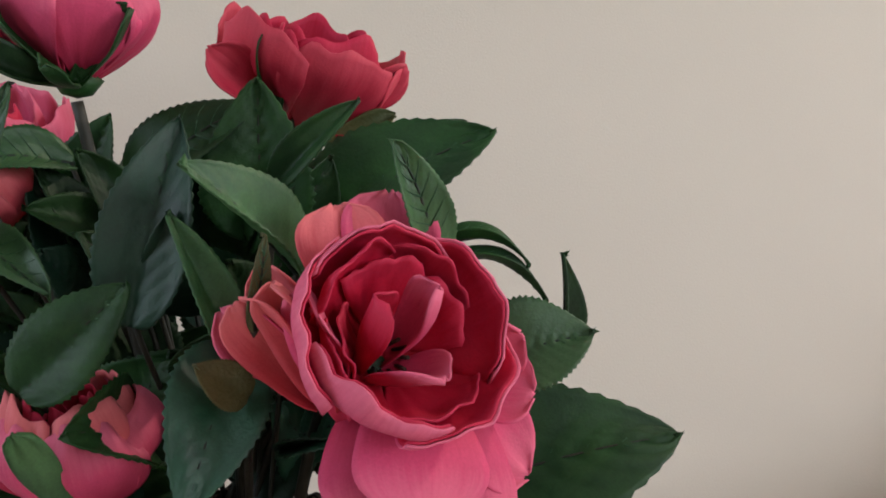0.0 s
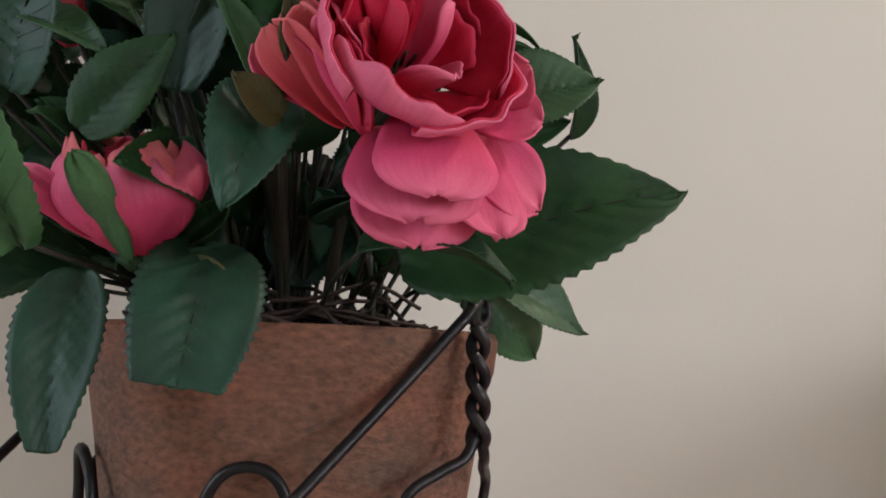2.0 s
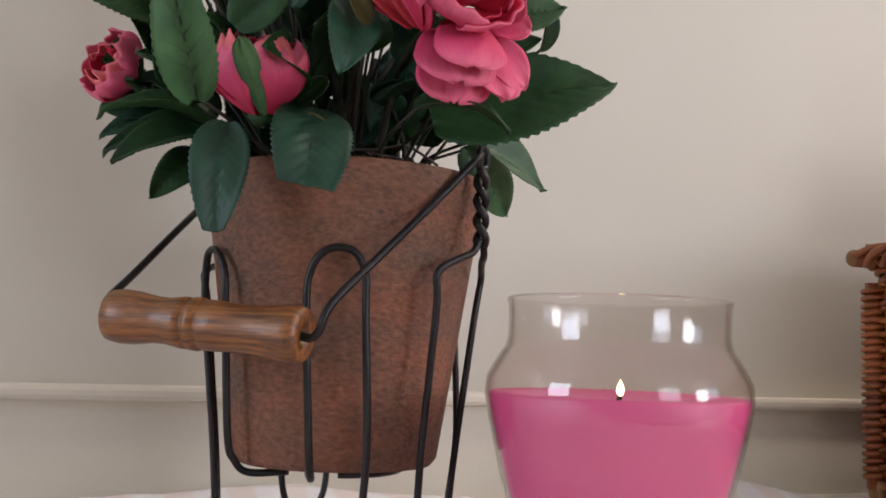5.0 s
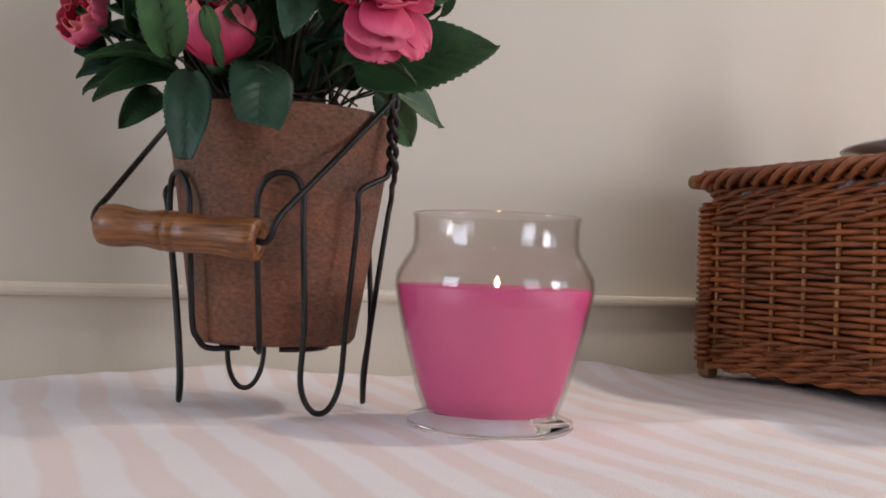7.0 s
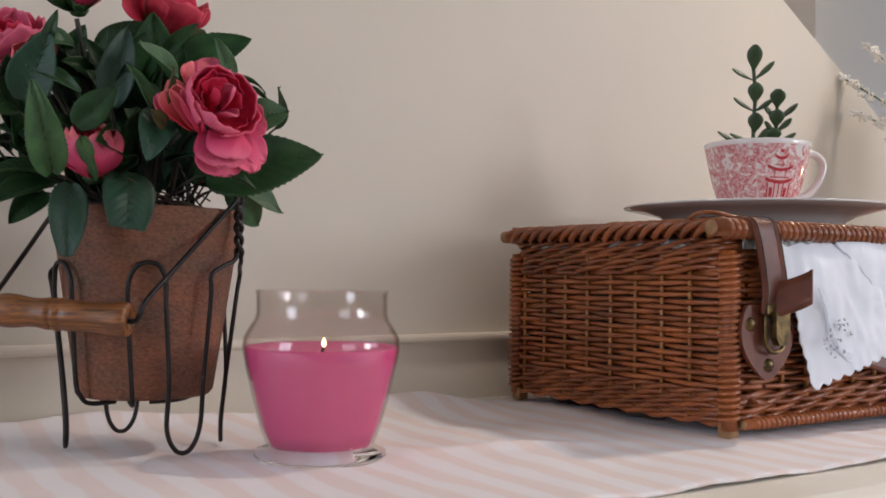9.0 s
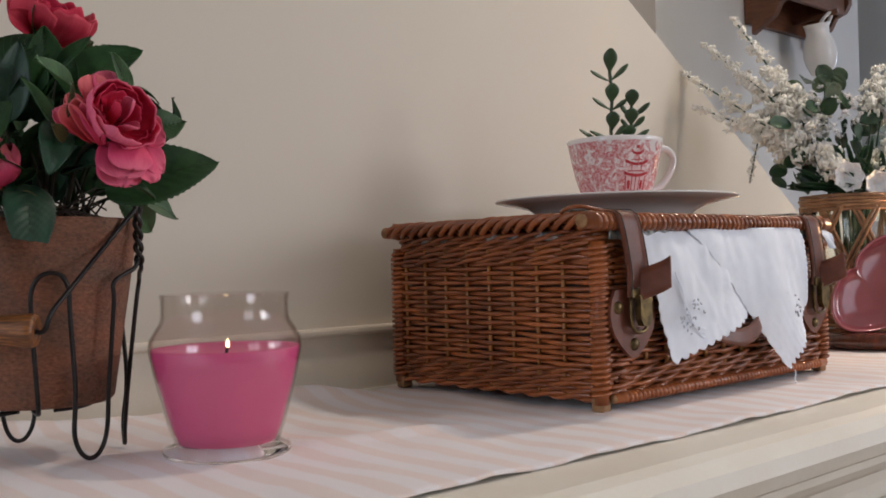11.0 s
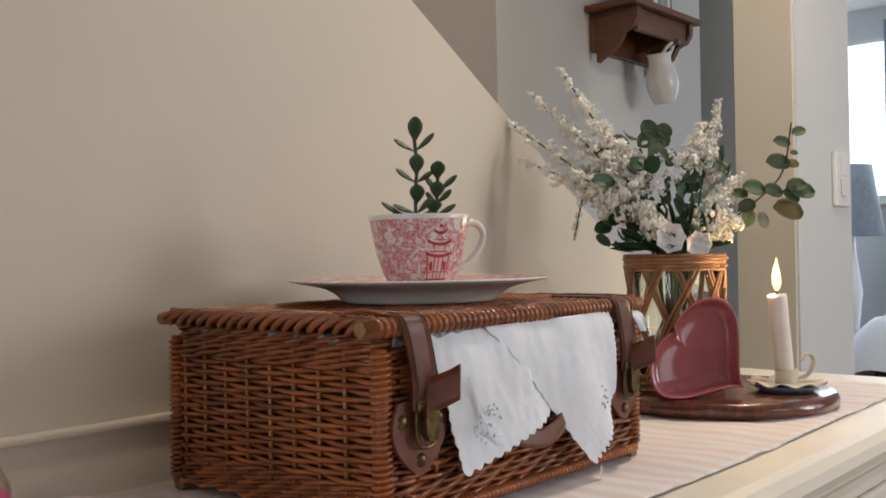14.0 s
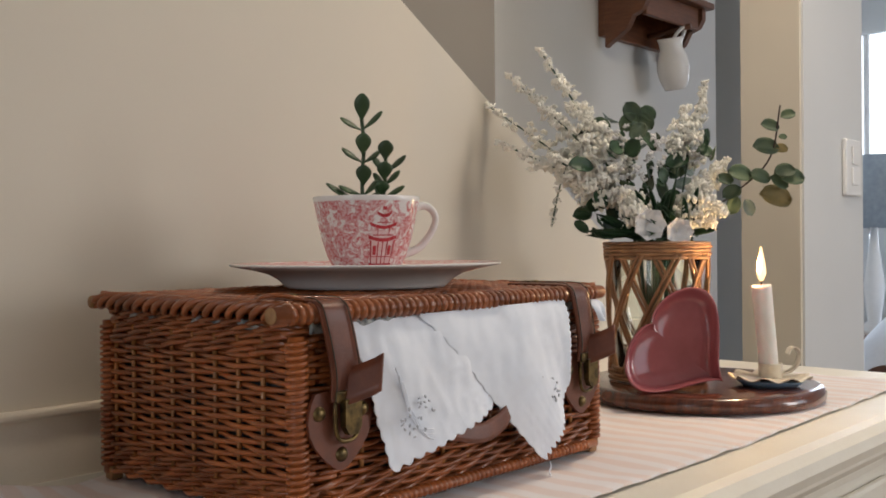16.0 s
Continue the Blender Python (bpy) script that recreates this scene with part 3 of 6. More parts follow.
for zz in (0.979, 0.985, 0.991, 0.996, 1.0008):
    for ph in (0, math.pi):
        weaver(zz, 0.0023, 0.0040, 5, ph + zz * 900, "waling", 0.0020)
# base rim wrapped with cane, corner posts, feet
for (xa, ya) in ((X0, Y0), (X1, Y0), (X0, Y1), (X1, Y1)):
    sx, sy = (1 if xa == X0 else -1), (1 if ya == Y0 else -1)
    cx, cy = xa + sx * 0.006, ya + sy * 0.006
    part("foot", box(B(), (cx - 0.006, cy - 0.006, 0.8495), (cx + 0.006, cy + 0.006, 0.862), 0.002), M_CUTEND, basket, "pale cut willow peg")
    part("corner_post", tube(B(), [(cx - sx * 0.002, cy - sy * 0.002, 0.856), (cx - sx * 0.002, cy - sy * 0.002, 0.993)], 0.0062, 10), M_WICKER, basket)
    wrap = []
    for i in range(26 * 10):
        a = i / 10 * 2 * math.pi
        wrap.append((cx - sx * 0.002 + 0.0072 * math.cos(a), cy - sy * 0.002 + 0.0072 * math.sin(a), 0.862 + 0.128 * i / 260))
    part("corner_wrap", tube(B(), wrap, 0.0019, 5), M_WICKER, basket)


def wrapped_rail(a, b, r, pitch, parent, name):
    a, b = Vector(a), Vector(b)
    part(name, tube(B(), [a, a.lerp(b, 0.5), b], r, 12), M_WICKER, parent)
    d = (b - a)
    n = int(d.length / pitch)
    u = d.normalized()
    e = u.orthogonal().normalized()
    g = u.cross(e)
    pts = []
    for i in range(n * 10 + 1):
        t = 0.03 + 0.94 * i / (n * 10)
        an = i / 10 * 2 * math.pi
        pts.append(a + d * t + (r - 0.0014) * (math.cos(an) * e + math.sin(an) * g))
    part(name + "_wrap", tube(B(), pts, pitch * 0.46, 5), M_WICKER, parent)
    for p, s in ((a, -1), (b, 1)):
        part("rail_end", tube(B(), [p + u * s * 0.0002, p + u * s * 0.0016], r * 0.9, 10), M_CUTEND, parent, "pale cut rod end")


wrapped_rail((X0 + 0.012, Y0 - 0.003, 0.8605), (X1 - 0.012, Y0 - 0.003, 0.8605), 0.0042, 0.0062, basket, "base_rail")
# lid, hinged at the wall side
lid_y0, lid_y1, lid_x0, lid_x1 = 0.0985, 0.373, 0.453, 0.846
ZL = 1.0095
# the lid's backing takes the same shade-dark lining colour
lid = part("lid", box(B(), (lid_x0 + 0.012, lid_y0 + 0.008, ZL - 0.004), (lid_x1 - 0.012, lid_y1 - 0.008, ZL - 0.0015)), bpy.data.materials["shaded_floral_lining"], basket, "woven wicker lid", smooth=False)
wrapped_rail((lid_x0 - 0.016, lid_y0, ZL), (lid_x1, lid_y0, ZL), 0.0066, 0.0078, lid, "front_rail")
wrapped_rail((lid_x0 - 0.004, lid_y1, ZL), (lid_x1, lid_y1, ZL), 0.0060, 0.0078, lid, "back_rail")
stakes = 13
for i in range(stakes):
    x = lid_x0 + 0.016 + i * (lid_x1 - lid_x0 - 0.032) / (stakes - 1)
    part("lid_stake", tube(B(), [(x, lid_y0, ZL), (x, 0.24, ZL + 0.001), (x, lid_y1, ZL)], 0.0024, 6), M_STAKE, lid)
rows = 50
for j in range(rows):
    y = lid_y0 + 0.011 + j * (lid_y1 - lid_y0 - 0.022) / (rows - 1)
    pts = []
    for i in range(stakes * 6 + 1):
        t = i / (stakes * 6)
        x = lid_x0 - 0.001 + t * (lid_x1 - lid_x0)
        pts.append((x, y + 0.0008 * noise.noise((x * 20, j, 0)), ZL + 0.0022 + 0.0042 * math.cos(math.pi * (x - lid_x0 - 0.016) / ((lid_x1 - lid_x0 - 0.032) / (stakes - 1)) + math.pi * (j % 2))))
    part("lid_weaver", tube(B(), pts, 0.0025, 6), M_WICKER, lid)
for x, s in ((lid_x0, -1), (lid_x1, 1)):
    # plaited border along the lid's short sides
    for ph in (0, 1.57, 3.14, 4.71):
        pts = []
        for i in range(91):
            y = lid_y0 + 0.004 + i / 90 * (lid_y1 - lid_y0 - 0.008)
            a = i / 90 * 2 * math.pi * 4.5 + ph
            pts.append((x - s * 0.003 + 0.0078 * math.cos(a) + 0.0015 * noise.noise((y * 30, ph, s)), y, ZL + 0.0012 + (0.0056 + 0.001 * noise.noise((y * 24, ph, 4))) * math.sin(a)))
        part("lid_border", tube(B(), pts, 0.0029, 6), M_WICKER, lid)
# lining peeping out under the lid
M_FLORAL = mat("blue_white_floral_cotton", (0.5, 0.52, 0.5), (0.02, 0.035, 0.05), 0.9, 130, 0.2, 700)
part("lining_edge", thick(grid(B(), 90, 3, lambda u, v: (X0 + 0.004 + 0.006 * noise.noise((u * 9, v, 0)), Y0 + 0.03 + u * 0.2, 0.9955 + 0.0075 * v)), 0.0008), M_FLORAL, basket, "blue and white floral cotton lining")
part("lining_front", thick(grid(B(), 90, 3, lambda u, v: (X0 + 0.01 + u * (X1 - X0 - 0.02), Y0 - 0.003 + 0.003 * noise.noise((u * 20, v, 0)), 0.9945 + 0.0095 * v)), 0.0008), M_FLORAL, basket, "blue and white floral cotton lining")


def strap(x):
    lean = 0.010
    w = 0.0142
    line = smooth_line([(x, 0.165, ZL + 0.0095), (x, 0.13, ZL + 0.0095), (x, 0.104, ZL + 0.0094), (x, 0.0925, ZL + 0.0072), (x, 0.0878, ZL), (x + lean * 0.5, 0.087, 0.99), (x + lean, 0.087, 0.965), (x + lean, 0.088, 0.945)], 5)
    top = part("strap", B_ribbon(line, w, 0.0022), M_LEATHER, basket, "brown leather strap with stitched edges")
    for s in (-1, 1):
        part("stitching", tube(B(), [Vector(p) + Vector((s * w * 0.80, 0, 0)) + (Vector((0, 0, 0.0016)) if i < 14 else Vector((0, -0.0016, 0))) for i, p in enumerate(line)], 0.0005, 4), M_STEM, top)
    # loose strap end turned outwards
    end = smooth_line([(x + lean, 0.0865, 0.955), (x + lean + 0.004, 0.082, 0.957), (x + lean + 0.012, 0.072, 0.962), (x + lean + 0.016, 0.066, 0.966)], 5)
    part("strap_end", B_ribbon(end, 0.014, 0.0020, (0.35, 0.25, 1)), M_LEATHER, basket, "curled loose strap end")
    # shield-shaped patch
    out = []
    for i in range(28):
        a = 2 * math.pi * i / 28
        px = 0.031 * math.cos(a)
        pz = 0.034 * math.sin(a)
        if pz < 0:
            px *= 1 - 0.45 * (pz / 0.034) ** 2
            pz *= 1.08
        else:
            pz = min(pz, 0.022)
        out.append((x + lean + px, 0.0945 - 0.0005, 0.930 + pz))
    patch = part("patch", extrude_outline(B(), out, (0, 0.0035, 0)), M_LEATHER, basket, "shield-shaped brown leather patch", smooth=False)
    for dx, dz in ((-0.021, 0.007), (0.021, 0.006), (0.0, -0.025)):
        part("rivet", lathe(B(), [(0, 0.0035), (0.003, 0.0030), (0.0052, 0.0012), (0.0056, 0)], (x + lean + dx, 0.0940, 0.930 + dz), 16, Matrix.Rotation(radians(90), 4, "X")), M_BRASS, patch, "domed brass rivet")
    bx = x + lean + 0.001
    buckle = part("buckle", box(B(), (bx - 0.0125, 0.0845, 0.944), (bx + 0.0125, 0.0925, 0.953), 0.0015), M_BRASS, basket, "tarnished brass catch", smooth=False)
    part("buckle_tongue", extrude_outline(B(), [(bx - 0.008, 0.081, 0.947), (bx + 0.008, 0.081, 0.947), (bx + 0.0078, 0.081, 0.927), (bx + 0.004, 0.081, 0.921), (bx - 0.004, 0.081, 0.921), (bx - 0.0078, 0.081, 0.927)], (0, 0.006, 0)), M_BRASS, buckle, smooth=False)
    part("buckle_frame", tube(B(), smooth_line([(bx - 0.0112, 0.0885, 0.946), (bx - 0.0112, 0.0885, 0.925), (bx - 0.006, 0.0885, 0.9165), (bx + 0.006, 0.0885, 0.9165), (bx + 0.0112, 0.0885, 0.925), (bx + 0.0112, 0.0885, 0.946)], 4), 0.0017, 7), M_BRASS, buckle)
    for dx in (-0.006, 0.006):
        part("top_rivet", lathe(B(), [(0, 0.002), (0.003, 0.0014), (0.004, 0)], (x + dx, 0.145, ZL + 0.0105), 14), M_BRASS, top)


def B_ribbon(line, half, t, across=(1, 0, 0)):
    across = Vector(across).normalized()
    bm = B()
    n = len(line) - 1
    grid(bm, 4, n, lambda u, v: Vector(line[round(v * n)]) + across * (2 * u - 1) * half)
    return thick(bm, t)


strap(0.486)
strap(0.796)
grip = smooth_line([(0.574, 0.0945, 0.924), (0.582, 0.088, 0.922), (0.602, 0.080, 0.909), (0.636, 0.076, 0.902), (0.670, 0.080, 0.909), (0.690, 0.088, 0.922), (0.698, 0.0945, 0.924)], 5)
part("carrying_handle", B_ribbon(grip, 0.008, 0.0035, (0, 0.15, 1)), M_LEATHER, basket, "brown leather carrying handle")
part("loose_cane", tube(B(), smooth_line([(lid_x0 + 0.004, lid_y0 + 0.045, ZL + 0.006), (lid_x0 - 0.004, lid_y0 + 0.026, ZL + 0.012), (lid_x0 + 0.004, lid_y0 + 0.016, ZL + 0.013), (lid_x0 + 0.020, lid_y0 + 0.008, ZL + 0.0095), (lid_x0 + 0.034, lid_y0, ZL + 0.008)], 6), 0.0017, 6), M_WICKER, lid, "sprung loop of loose cane")

# white napkin hanging out of the basket, in two corners
napkin = thing("linen_napkin", "white embroidered napkin with scalloped edges hanging from the basket", "napkin", (0.65, 0.085, 0.99))


def flap(tl, tr, br, bl, y, seed, n_sc):
    tl, tr, br, bl = ((x - 0.012, z) for x, z in (tl, tr, br, bl))

    def f(u, v):
        eu = 0.015 * abs(math.sin(math.pi * n_sc * v))
        ev = 0.035 * abs(math.sin(math.pi * n_sc * u)) * v
        uu = -eu + u * (1 + 2 * eu)
        vv = v * (1 + ev)
        a = Vector((tl[0] + (tr[0] - tl[0]) * uu, 0, tl[1] + (tr[1] - tl[1]) * uu))
        c = Vector((bl[0] + (br[0] - bl[0]) * uu, 0, bl[1] + (br[1] - bl[1]) * uu))
        p = a.lerp(c, vv)
        p.y = y - 0.006 * v + 0.0055 * math.sin(6 * u + seed) * v + 0.0055 * noise.noise((p.x * 24, p.z * 13, seed)) + 0.0012 * noise.noise((p.x * 90, p.z * 60, seed)) + 0.01 * (1 - v) ** 6
        return p
    return thick(grid(B(), 72, 60, f), 0.0007)


n1 = part("napkin_corner", flap((0.517, 1.002), (0.618, 1.002), (0.672, 0.922), (0.553, 0.8865), 0.0875, 1.0, 11), M_LINEN, napkin)
n2 = part("napkin_corner", flap((0.592, 1.003), (0.786, 1.006), (0.782, 0.930), (0.734, 0.866), 0.0825, 2.4, 13), M_LINEN, napkin)
part("napkin_corner", flap((0.825, 1.003), (0.845, 1.003), (0.842, 0.985), (0.829, 0.983), 0.0855, 3.1, 3), M_LINEN, napkin)
part("loose_thread", tube(B(), smooth_line([(0.726, 0.074, 0.863), (0.728, 0.0745, 0.858), (0.725, 0.0742, 0.854), (0.728, 0.0745, 0.850)], 4), 0.0006, 5), M_LINEN, napkin)


def flower_motif(cx, cz, y, parent, count, seed):
    r = random.Random(seed)
    for i in range(count):
        a, d = r.uniform(0, 6.28), 0.016 * math.sqrt(r.random())
        x, z = cx - 0.012 + d * math.cos(a) * 1.2, cz + d * math.sin(a)
        bm = B()
        bmesh.ops.create_uvsphere(bm, u_segments=8, v_segments=5, radius=1, matrix=Matrix.Translation((x, y, z)) @ Matrix.Rotation(r.uniform(0, 3), 4, "Y") @ Matrix.Diagonal((0.0009, 0.0008, 0.0017, 1)))
        part("eyelet", bm, M_EYELET, parent)


flower_motif(0.575, 0.925, 0.0795, n1, 30, 1)
flower_motif(0.735, 0.925, 0.0745, n2, 26, 2)
for k in range(3):
    part("embroidery", tube(B(), smooth_line([(0.540 + 0.004 * k, 0.0815, 0.965 - 0.006 * k), (0.548 + 0.004 * k, 0.081, 0.945 - 0.006 * k), (0.561 + 0.005 * k, 0.0802, 0.918 - 0.004 * k), (0.580, 0.0795, 0.913 - 0.004 * k)], 6), 0.0005, 5), M_LINEN, n1)
for k in range(2):
    part("embroidery", tube(B(), smooth_line([(0.703 - 0.006 * k, 0.0765, 0.935), (0.712, 0.0755, 0.915 + 0.004 * k), (0.722, 0.0755, 0.898 + 0.004 * k), (0.740, 0.0765, 0.932)], 6), 0.0005, 5), M_LINEN, n2)

# ---- plate, cup, succulent ----
PX, PY, PZ = 0.657, 0.238, 1.0186
FLAT = Matrix.Diagonal((1, 1, 0.84, 1))


def transfer(name, lo=0.60):
    """White china with a red printed pattern."""
    m = mat(name, (0.78, 0.76, 0.73), (0.76, 0.73, 0.70), 0.12, 30, 0.0, 200, fine_mix=0.03)
    t = m.node_tree
    bs = t.nodes["Principled BSDF"]
    base = bs.inputs["Base Color"].links[0].from_socket
    co = t.nodes.new("ShaderNodeTexCoord")
    na = t.nodes.new("ShaderNodeTexNoise")
    na.inputs["Scale"].default_value, na.inputs["Detail"].default_value, na.inputs["Distortion"].default_value = 105, 3, 1.6
    nb = t.nodes.new("ShaderNodeTexNoise")
    nb.inputs["Scale"].default_value, nb.inputs["Detail"].default_value = 420, 3
    for n in (na, nb):
        t.links.new(co.outputs["Object"], n.inputs["Vector"])
    s = math_node(t, "MULTIPLY_ADD", nb.outputs["Fac"], 0.35, na.outputs["Fac"])
    mr = t.nodes.new("ShaderNodeMapRange")
    mr.inputs["From Min"].default_value, mr.inputs["From Max"].default_value = lo, lo + 0.04
    t.links.new(s, mr.inputs["Value"])
    dots = t.nodes.new("ShaderNodeMapRange")
    dots.inputs["From Min"].default_value, dots.inputs["From Max"].default_value = 0.40, 0.58
    dots.inputs["To Min"].default_value, dots.inputs["To Max"].default_value = 1.0, 0.45
    t.links.new(nb.outputs["Fac"], dots.inputs["Value"])
    mx = t.nodes.new("ShaderNodeMix")
    mx.data_type = "RGBA"
    mx.inputs["B"].default_value = (0.56, 0.15, 0.155, 1)
    t.links.new(base, mx.inputs["A"])
    t.links.new(math_node(t, "MULTIPLY", mr.outputs[0], dots.outputs[0]), mx.inputs["Factor"])
    t.links.new(mx.outputs["Result"], bs.inputs["Base Color"])
    return m


M_PRINT = transfer("red_transfer_china")
M_PLATE = transfer("dense_red_transfer_china", 0.54)
plate = thing("dinner_plate", "white china dinner plate with red printed face", "plate", (PX, PY, PZ))
part("body", lathe(B(), [(0, 0.0035), (0.070, 0.0030), (0.0725, 0.0), (0.0755, 0.0), (0.078, 0.003), (0.084, 0.0095), (0.093, 0.0155), (0.110, 0.0205), (0.1275, 0.0248), (0.1288, 0.0262), (0.1278, 0.0272), (0.1272, 0.0274)], (PX, PY, PZ), 96, FLAT), M_CHINA, plate)
part("printed_face", lathe(B(), [(0.1272, 0.0274), (0.110, 0.0232), (0.094, 0.0188), (0.086, 0.0132), (0.078, 0.0085), (0.06, 0.0075), (0, 0.0075)], (PX, PY, PZ), 96, FLAT), M_PLATE, plate, "red transfer-printed face")
KX, KY, KZ = 0.654, 0.234, PZ + 0.0066
cup = thing("teacup", "white teacup with red printed pagoda scene, used as planter", "cup", (KX, KY, KZ))
cprof = [(0, 0.003), (0.026, 0.003), (0.0265, 0.0), (0.028, 0.0), (0.0283, 0.004), (0.0312, 0.010), (0.0372, 0.022), (0.0425, 0.038), (0.0470, 0.058), (0.0498, 0.0735)]
part("bowl", lathe(B(), cprof, (KX, KY, KZ), 80), M_PRINT, cup, "red transfer-printed outside")
part("rim", lathe(B(), [(0.0499, 0.0735), (0.0508, 0.0775), (0.0500, 0.0785), (0.0490, 0.0775), (0.0450, 0.057), (0.040, 0.038), (0.033, 0.02), (0.02, 0.008), (0, 0.007)], (KX, KY, KZ), 80), M_CHINA, cup, "plain white rim and inside")
hd = Vector((0.93, -0.36, 0)).normalized()
hpts = [Vector((KX, KY, KZ)) + hd * r + Vector((0, 0, z)) for r, z in ((0.047, 0.066), (0.056, 0.071), (0.0665, 0.069), (0.073, 0.060), (0.0705, 0.049), (0.063, 0.038), (0.053, 0.029), (0.035, 0.023))]
part("handle", tube(B(), smooth_line(hpts, 6), lambda t: 0.0032 + 0.0012 * abs(2 * t - 1), 10), M_CHINA, cup)
part("soil", lathe(B(), [(0, 0.068), (0.046, 0.066)], (KX, KY, KZ), 32), M_SOIL, cup, "dark potting filling")


def on_cup(a, z, lift=0.0004):
    for (r0, z0), (r1, z1) in zip(cprof[3:], cprof[4:]):
        if z <= z1:
            break
    r = r0 + (r1 - r0) * max(0, min(1, (z - z0) / (z1 - z0))) + lift
    ar = radians(a)
    return Vector((KX + r * math.cos(ar), KY + r * math.sin(ar), KZ + z))


M_RED = mat("red_print_line", (0.40, 0.035, 0.045), (0.5, 0.07, 0.08), 0.15, 200, 0, 400)
M_PINKP = mat("white_print_ground", (0.76, 0.66, 0.63), (0.72, 0.5, 0.5), 0.15, 300, 0, 500)
pag = part("pagoda_ground", grid(B(), 8, 8, lambda u, v: on_cup(-128 + 30 * u, 0.016 + 0.030 * v, 0.0003)), M_PINKP, cup, "printed pagoda house")


def print_bar(a0, a1, z0, z1, bow=0.0):
    part("pagoda_line", grid(B(), 10, 2, lambda u, v: on_cup(a0 + (a1 - a0) * u, z0 + (z1 - z0) * v + bow * (2 * u - 1) ** 2, 0.0006)), M_RED, pag)


for z0, z1, a0, a1, bow in ((0.0145, 0.016, -131, -95, 0), (0.022, 0.0228, -129, -97, 0), (0.036, 0.0392, -131, -95, 0.003), (0.0415, 0.0425, -126, -100, 0), (0.0475, 0.0505, -129, -97, 0.0035), (0.053, 0.0538, -121, -105, 0), (0.058, 0.061, -121, -105, 0.003), (0.065, 0.068, -115, -111, 0)):
    print_bar(a0, a1, z0, z1, bow)
for a in (-128, -119, -113, -107, -98):
    print_bar(a - 0.7, a + 0.7, 0.016, 0.037)
for a in (-123.5, -103):
    print_bar(a - 2.2, a + 2.2, 0.024, 0.0325)
for a in (-120, -106):
    print_bar(a - 0.5, a + 0.5, 0.0425, 0.049)
M_SUCC = mat("fleshy_green_leaf", (0.045, 0.085, 0.03), (0.028, 0.06, 0.022), 0.45, 60, 0.15, 500, vary=0.2)
succ = thing("succulent_plant", "small artificial jade succulent with paired oval leaves", "plant", (KX - 0.005, KY, KZ + 0.068))


def fat_leaf(base, tip, w, t, parent, face):
    base, tip = Vector(base), Vector(tip)
    d = tip - base
    side = d.cross(Vector(face)).normalized()
    up = side.cross(d).normalized()
    bm = B()
    n = 9
    rings = []
    for i in range(n + 1):
        s = i / n
        ww = w * (math.sin(math.pi * min(1, s * 0.92 + 0.04) ** 1.5)) ** 0.8
        ring = [bm.verts.new(base + d * s + side * ww * math.cos(a) + up * (t * (0.4 + ww / w) * math.sin(a) * 0.7 + 0.10 * d.length * s * s)) for a in (2 * math.pi * k / 10 for k in range(10))]
        rings.append(ring)
    for a, c in zip(rings, rings[1:]):
        for k in range(10):
            bm.faces.new((a[k], a[(k + 1) % 10], c[(k + 1) % 10], c[k]))
    bm.faces.new(rings[0][::-1])
    bm.faces.new(rings[-1])
    part("leaf", bm, M_SUCC, parent)


R_ = Vector((0.72, -0.69, 0))   # across the plant as the room sees it
F_ = Vector((-0.69, -0.72, 0))
zb = KZ + 0.066
s0 = Vector((KX - 0.003, KY + 0.001, zb))


def sp(r, z, f=0.0):
    return s0 + R_ * r + F_ * f + Vector((0, 0, z))


part("stem", tube(B(), smooth_line([sp(0, 0), sp(-0.001, 0.03), sp(0.001, 0.06), sp(-0.001, 0.088)], 5), 0.0019, 7), M_SUCC, succ)
part("stem", tube(B(), smooth_line([sp(0.016, 0), sp(0.020, 0.02), sp(0.022, 0.055)], 5), 0.0018, 7), M_SUCC, succ)
for r, z, tips in ((-0.001, 0.076, ((-0.022, 0.086), (0.020, 0.092))), (0.0, 0.045, ((-0.021, 0.057), (0.018, 0.055))), (0.0, 0.014, ((-0.024, 0.021), (0.016, 0.028))), (-0.008, 0.010, ((-0.036, 0.023),)), (0.0, 0.008, ((0.018, 0.016), (-0.026, 0.015))),
                   (0.021, 0.036, ((0.008, 0.050), (0.042, 0.050))), (0.019, 0.012, ((0.040, 0.021), (0.010, 0.026))), (0.020, 0.024, ((0.036, 0.036), (0.009, 0.034)))):
    for tr, tz in tips:
        fat_leaf(sp(r, z), sp(tr, tz), 0.0062, 0.0018, succ, (F_ * 0.4 + Vector((0, 0, 1))))
for r, z, h in ((-0.001, 0.084, 0.026), (0.0, 0.052, 0.021), (0.0, 0.023, 0.020), (0.021, 0.047, 0.019), (0.020, 0.028, 0.018), (0.017, 0.014, 0.014)):
    fat_leaf(sp(r, z, 0.002), sp(r + 0.001, z + h, 0.006), 0.0076, 0.0020, succ, F_)
for a in range(5):
    fat_leaf(sp(0.006, 0.002), sp(0.006 + 0.02 * math.cos(a * 1.3), 0.006, 0.02 * math.sin(a * 1.3)), 0.0055, 0.0016, succ, (0, 0, 1))

